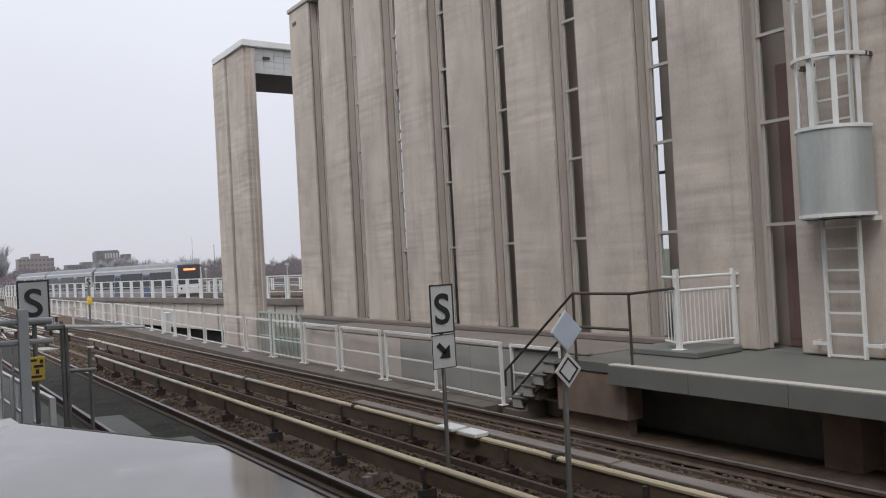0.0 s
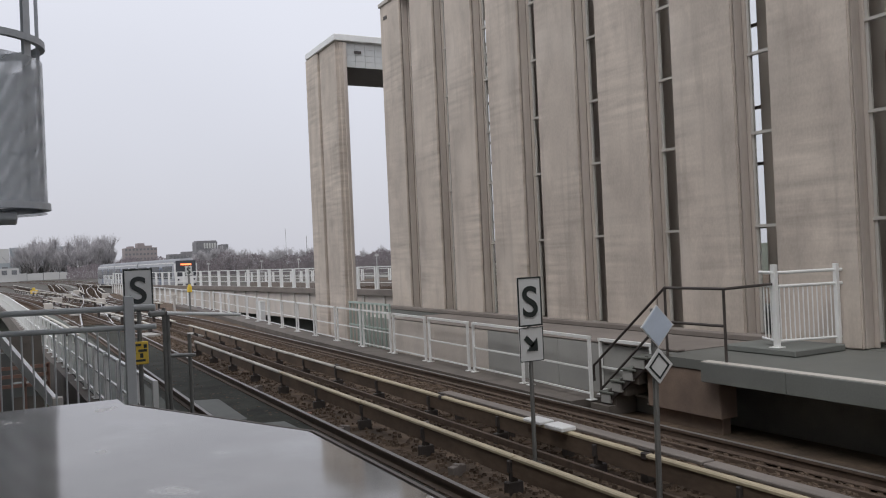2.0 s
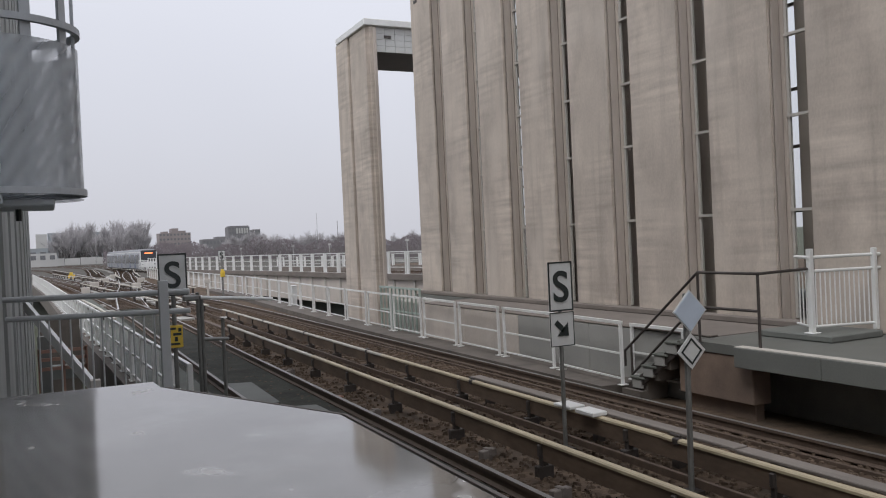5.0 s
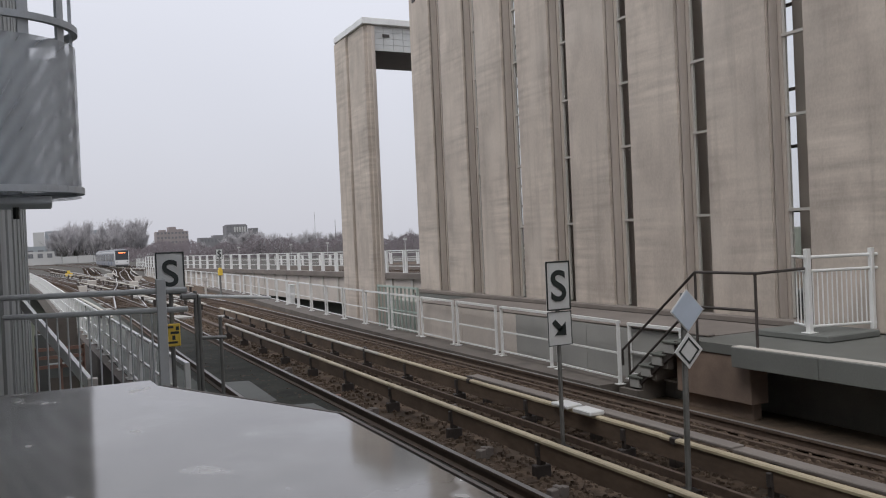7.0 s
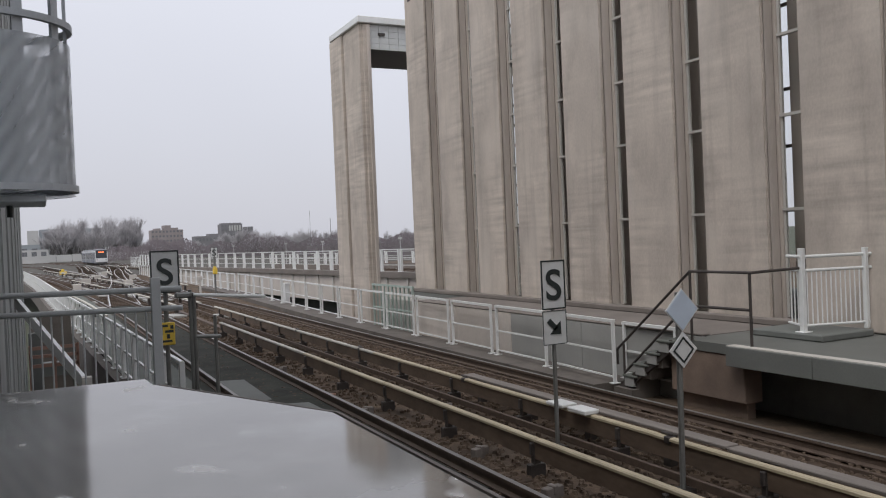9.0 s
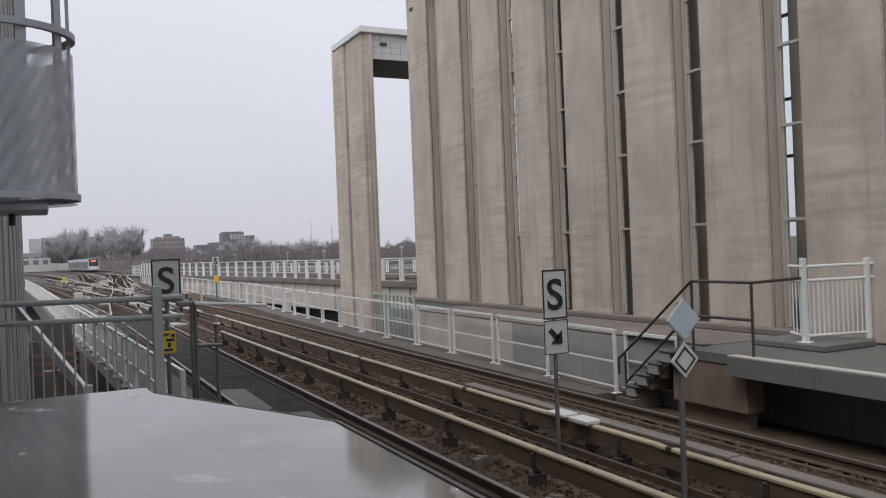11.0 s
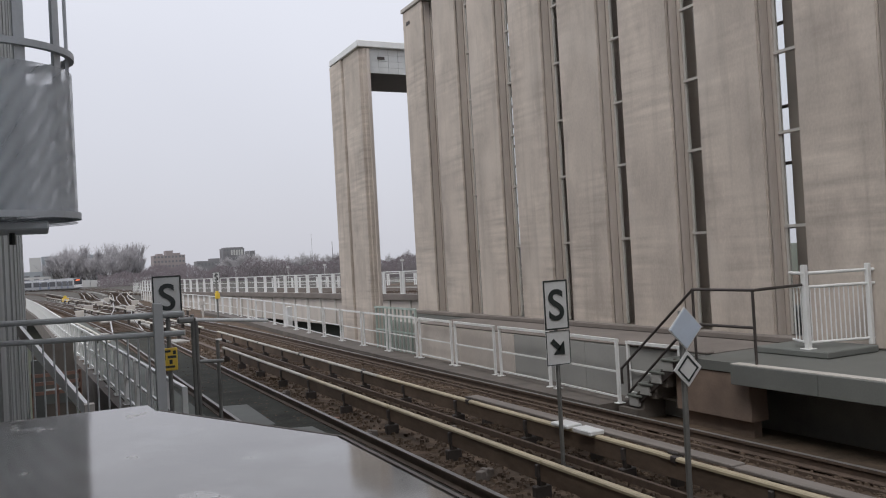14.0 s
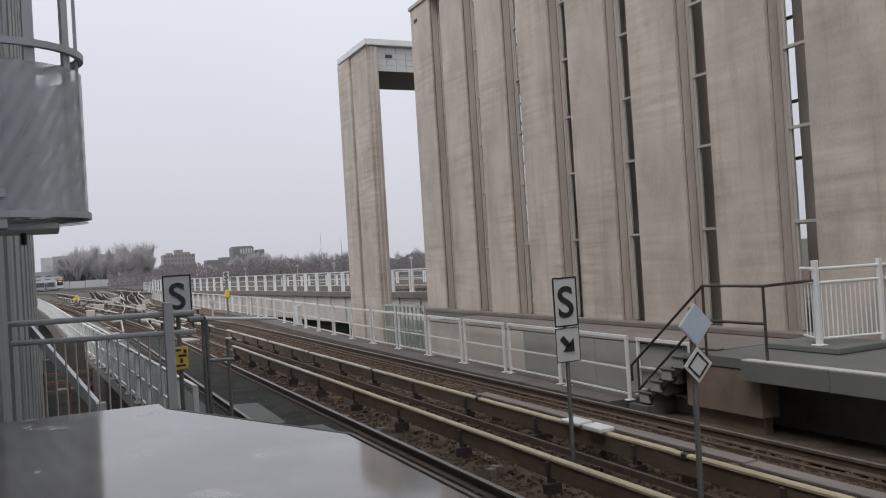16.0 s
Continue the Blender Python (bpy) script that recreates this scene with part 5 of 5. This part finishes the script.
def bare_tree(seed, h):
    """A leafless tree: tapering trunk, limbs and a haze of fine twigs."""
    rng = random.Random(seed)
    wood, twig = bmesh.new(), bmesh.new()

    def stick(bm, a, b, r0, r1, n):
        m = Matrix.Translation((a + b) / 2) @ (b - a).to_track_quat("Z", "Y").to_matrix().to_4x4()
        bmesh.ops.create_cone(bm, cap_ends=False, segments=n, radius1=r0, radius2=r1, depth=(b - a).length, matrix=m)

    def grow(a, d, ln, r, level):
        b = a + d * ln
        stick(wood if level < 2 else twig, a, b, r, r * 0.6, 6 if level < 2 else 3)
        if level == 4:
            return
        for _ in range((5, 6, 6, 5)[level]):
            ax = Vector((rng.uniform(-1, 1), rng.uniform(-1, 1), rng.uniform(-0.3, 1))).normalized()
            nd = (d * 0.9 + ax * 0.56 + Vector((0, 0, 0.35))).normalized()
            grow(a.lerp(b, rng.uniform(0.45, 1.0)), nd, ln * rng.uniform(0.55, 0.8), r * 0.54, level + 1)
    grow(Vector((0, 0, 0)), Vector((0, 0, 1)), h * 0.33, h * 0.018, 0)
    t = thing("tree", "bare winter tree with a haze of thin twigs", "tree", "bare trees")
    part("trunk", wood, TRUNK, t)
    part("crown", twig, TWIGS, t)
    return t


trees = [bare_tree(s, 24.0) for s in range(5)]
rng = random.Random(3)
spots = []
for i in range(17):
    spots.append((rng.uniform(4.5, 20), rng.uniform(385, 420), rng.uniform(0.95, 1.25)))
for i in range(20):
    spots.append((rng.uniform(21, 40), rng.uniform(380, 420), rng.uniform(0.85, 1.25)))
for i in range(14):
    spots.append((rng.uniform(38, 66), rng.uniform(430, 520), rng.uniform(0.55, 0.8)))
for i in range(60):
    a = rng.uniform(9.5, 31)
    d = rng.uniform(330, 420)
    spots.append((d * math.sin(radians(a)), d * math.cos(radians(a)), rng.uniform(0.55, 0.82)))
for i, (x, y, s) in enumerate(spots):
    m = pose(x, y, -4.85, 0, 0, rng.uniform(0, 360))
    if i < 5:
        trees[i].matrix_basis = m @ Matrix.Scale(s, 4)
    else:
        c = copy_thing(trees[i % 5], m)
        c.scale = (s * rng.uniform(0.9, 1.2), s * rng.uniform(0.9, 1.2), s)


def scrub():
    """Brown undergrowth below the far trees: many small twig tufts."""
    r = np.random.RandomState(8)
    n = 110000
    a, d = np.radians(r.uniform(3.2, 33, n)), r.uniform(290, 420, n)
    x, y, s = d * np.sin(a), d * np.cos(a), r.uniform(0.14, 0.44, n)
    z = -4.85 + r.uniform(0, 1, n) ** 0.8 * (10.4 + 1.2 * np.sin(a * 60) + 0.9 * np.sin(a * 173))
    off = r.normal(0, 1, (n, 3, 3)) * s[:, None, None] * np.array([0.55, 0.55, 0.9])
    v = np.stack([x, y, z], 1)[:, None, :] + off
    v[:, :, 2] = np.maximum(v[:, :, 2], -4.82)
    me = bpy.data.meshes.new("scrub")
    me.from_pydata(v.reshape(-1, 3).tolist(), [], np.arange(3 * n).reshape(-1, 3).tolist())
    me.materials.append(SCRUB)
    return tagged(new("scrub", me), "reddish-brown winter scrub beyond the viaduct", "scrub", kind="stuff")


scrub()
for a, d, h, r in ((17.1, 300, 14.9, 0.07), (18.5, 320, 12.6, 0.14)):
    x, y = d * math.sin(radians(a)), d * math.cos(radians(a))
    one("mast", lambda bm: (tube(bm, (x, y, -4.85), (x, y, h * 0.5), r, 6), tube(bm, (x, y, h * 0.5), (x, y, h), r * 0.7, 6)), POLE_GREY, "thin grey mast far off", "mast", "masts")
for a, d in ((11.9, 140), (15.4, 120), (17.9, 110), (23.3, 90)):
    x, y = d * math.sin(radians(a)), d * math.cos(radians(a))
    one("street_lamp", lambda bm: (tube(bm, (x, y, -4.85), (x, y, 2.9), 0.045, 6), box(bm, x - 0.2, x + 0.2, y - 0.1, y + 0.1, 2.9, 3.1)), FAR_PALE, "pale street lamp beyond the viaduct", "lamp", "street lamps")


# ---- the departing train ----
CAR = 16.6


def train_car(tail, label):
    t = thing("train_car", label, "train car", "train cars")
    prof = [(-1.36, 0.42), (-1.42, 1.2), (-1.40, 2.5), (-1.30, 3.15), (-1.05, 3.5), (-0.6, 3.66), (0.6, 3.66), (1.05, 3.5), (1.30, 3.15), (1.40, 2.5), (1.42, 1.2), (1.36, 0.42)]
    bm = bmesh.new()
    rings = []
    for y, k in (((0.0, 0.93), (0.5, 1.0)) if tail else ((0.25, 1.0),)) + ((CAR - 0.3, 1.0),):
        rings.append([bm.verts.new((x * k, y, z if k == 1 else 0.45 + (z - 0.42) * 0.95)) for x, z in prof])
    n = len(prof)
    for a, b in zip(rings, rings[1:]):
        for k in range(n):
            bm.faces.new((a[k], a[(k + 1) % n], b[(k + 1) % n], b[k]))
    bm.faces.new(rings[0])
    bm.faces.new(rings[-1][::-1])
    bmesh.ops.recalc_face_normals(bm, faces=bm.faces[:])
    body = part("body", bm, TRAIN_SILVER, t)
    body.data.materials.append(TRAIN_ROOF)
    for f in body.data.polygons:
        if f.center.z > 3.2 and abs(f.normal.y) < 0.5:
            f.material_index = 1
    for s in (-1, 1):
        bm = bmesh.new()
        bar(bm, (s * 1.31, 0.5 if tail else 0.3, 3.16), (s * 1.31, CAR - 0.32, 3.16), 0.06, 0.14)
        part("cantrail", bm, TRAIN_WHITE, body, "pale cantrail strip")
    for s in (-1, 1):
        for y0, y1 in ((0.9, 4.7), (6.2, 10.4), (11.9, 15.9)):
            bm = bmesh.new()
            box(bm, s * 1.405 - 0.03, s * 1.405 + 0.03, y0, y1, 1.25, 2.8)
            part("window", bm, TRAIN_DARK, body)
        for y0 in (4.8, 10.5):
            bm = bmesh.new()
            box(bm, s * 1.40 - 0.035, s * 1.40 + 0.035, y0, y0 + 1.3, 0.5, 2.65)
            d = part("door", bm, TRAIN_BLUE, body, "dark blue sliding door")
            bm = bmesh.new()
            box(bm, s * 1.40 - 0.045, s * 1.40 + 0.045, y0 + 0.15, y0 + 1.15, 1.3, 2.45)
            part("door_window", bm, TRAIN_DARK, d)
    bm = bmesh.new()
    for y in (2.0, 4.0, 12.4, 14.4):
        for s in (-0.72, 0.72):
            tube(bm, (s - 0.06, y, 0.42), (s + 0.06, y, 0.42), 0.4, 12)
    box(bm, -1.1, 1.1, 1.3, 15.2, 0.25, 0.44)
    part("bogies", bm, TRAIN_GREY, t)
    bm = bmesh.new()
    box(bm, -1.1, 1.1, CAR - 0.32, CAR + 0.27, 0.6, 3.3)
    part("gangway", bm, TRAIN_GREY, t, "dark folded gangway")
    if tail:
        bm = bmesh.new()
        box(bm, -1.2, 1.2, -0.06, 0.1, 1.55, 3.42)
        bevel(bm, 0.05)
        w = part("windscreen", bm, TRAIN_DARK, body, "dark rear windscreen")
        bm = bmesh.new()
        box(bm, -0.62, 0.62, -0.09, -0.061, 2.86, 3.04)
        part("display", bm, LAMP_ORANGE, w, "glowing orange destination display")
        bm = bmesh.new()
        box(bm, -1.28, 1.28, -0.1, 0.12, 0.62, 1.52)
        bevel(bm, 0.08, 2)
        part("front_mask", bm, TRAIN_WHITE, body, "white lower front")
        for s in (-1.27, 1.27):
            bm = bmesh.new()
            box(bm, s - 0.07, s + 0.07, -0.05, 0.3, 1.5, 3.1)
            bevel(bm, 0.03)
            part("corner_pillar", bm, TRAIN_WHITE, body, "white corner pillar")
        for s in (-0.95, 0.95):
            bm = bmesh.new()
            tube(bm, (s, -0.13, 1.15), (s, -0.05, 1.15), 0.11, 10)
            part("tail_lamp", bm, TRAIN_DARK, body)
        bm = bmesh.new()
        box(bm, -1.15, 1.15, -0.05, 0.1, 0.3, 0.62)
        part("bumper", bm, TRAIN_GREY, body)
    return t


def train_rows():
    """Arc positions of the train's tail along its track."""
    pts = polyline(TRAIN_PATH, 1.0)
    arc = [0.0]
    for a, b in zip(pts, pts[1:]):
        arc.append(arc[-1] + (b - a).length)

    def at(s):
        return Vector((np.interp(s, arc, [p.x for p in pts]), np.interp(s, arc, [p.y for p in pts]), 0.03))
    tail_y = [(0, 78.7), (1, 89), (2, 101), (3.5, 121), (5.2, 146), (7, 172), (8.5, 196), (9.8, 217), (11, 236), (12, 252), (13, 267), (14, 281), (15, 294), (16, 306)]
    ys = [p.y for p in pts]
    keys = [(t, float(np.interp(y, ys, arc))) for t, y in tail_y]
    return at, keys


def motions():
    at, keys = train_rows()
    for i in range(3):
        car = train_car(i == 0, "silver-grey metro car with a dark windscreen and orange display" if i == 0 else "silver-grey metro car with dark windows")
        rows = []
        for t, s in keys:
            a, b = at(s + i * CAR), at(s + (i + 1) * CAR)
            d = b - a
            rows.append((t, pose(a.x, a.y, a.z, 0, 0, math.degrees(math.atan2(-d.x, d.y)))))
        walk(car, rows)


motions()
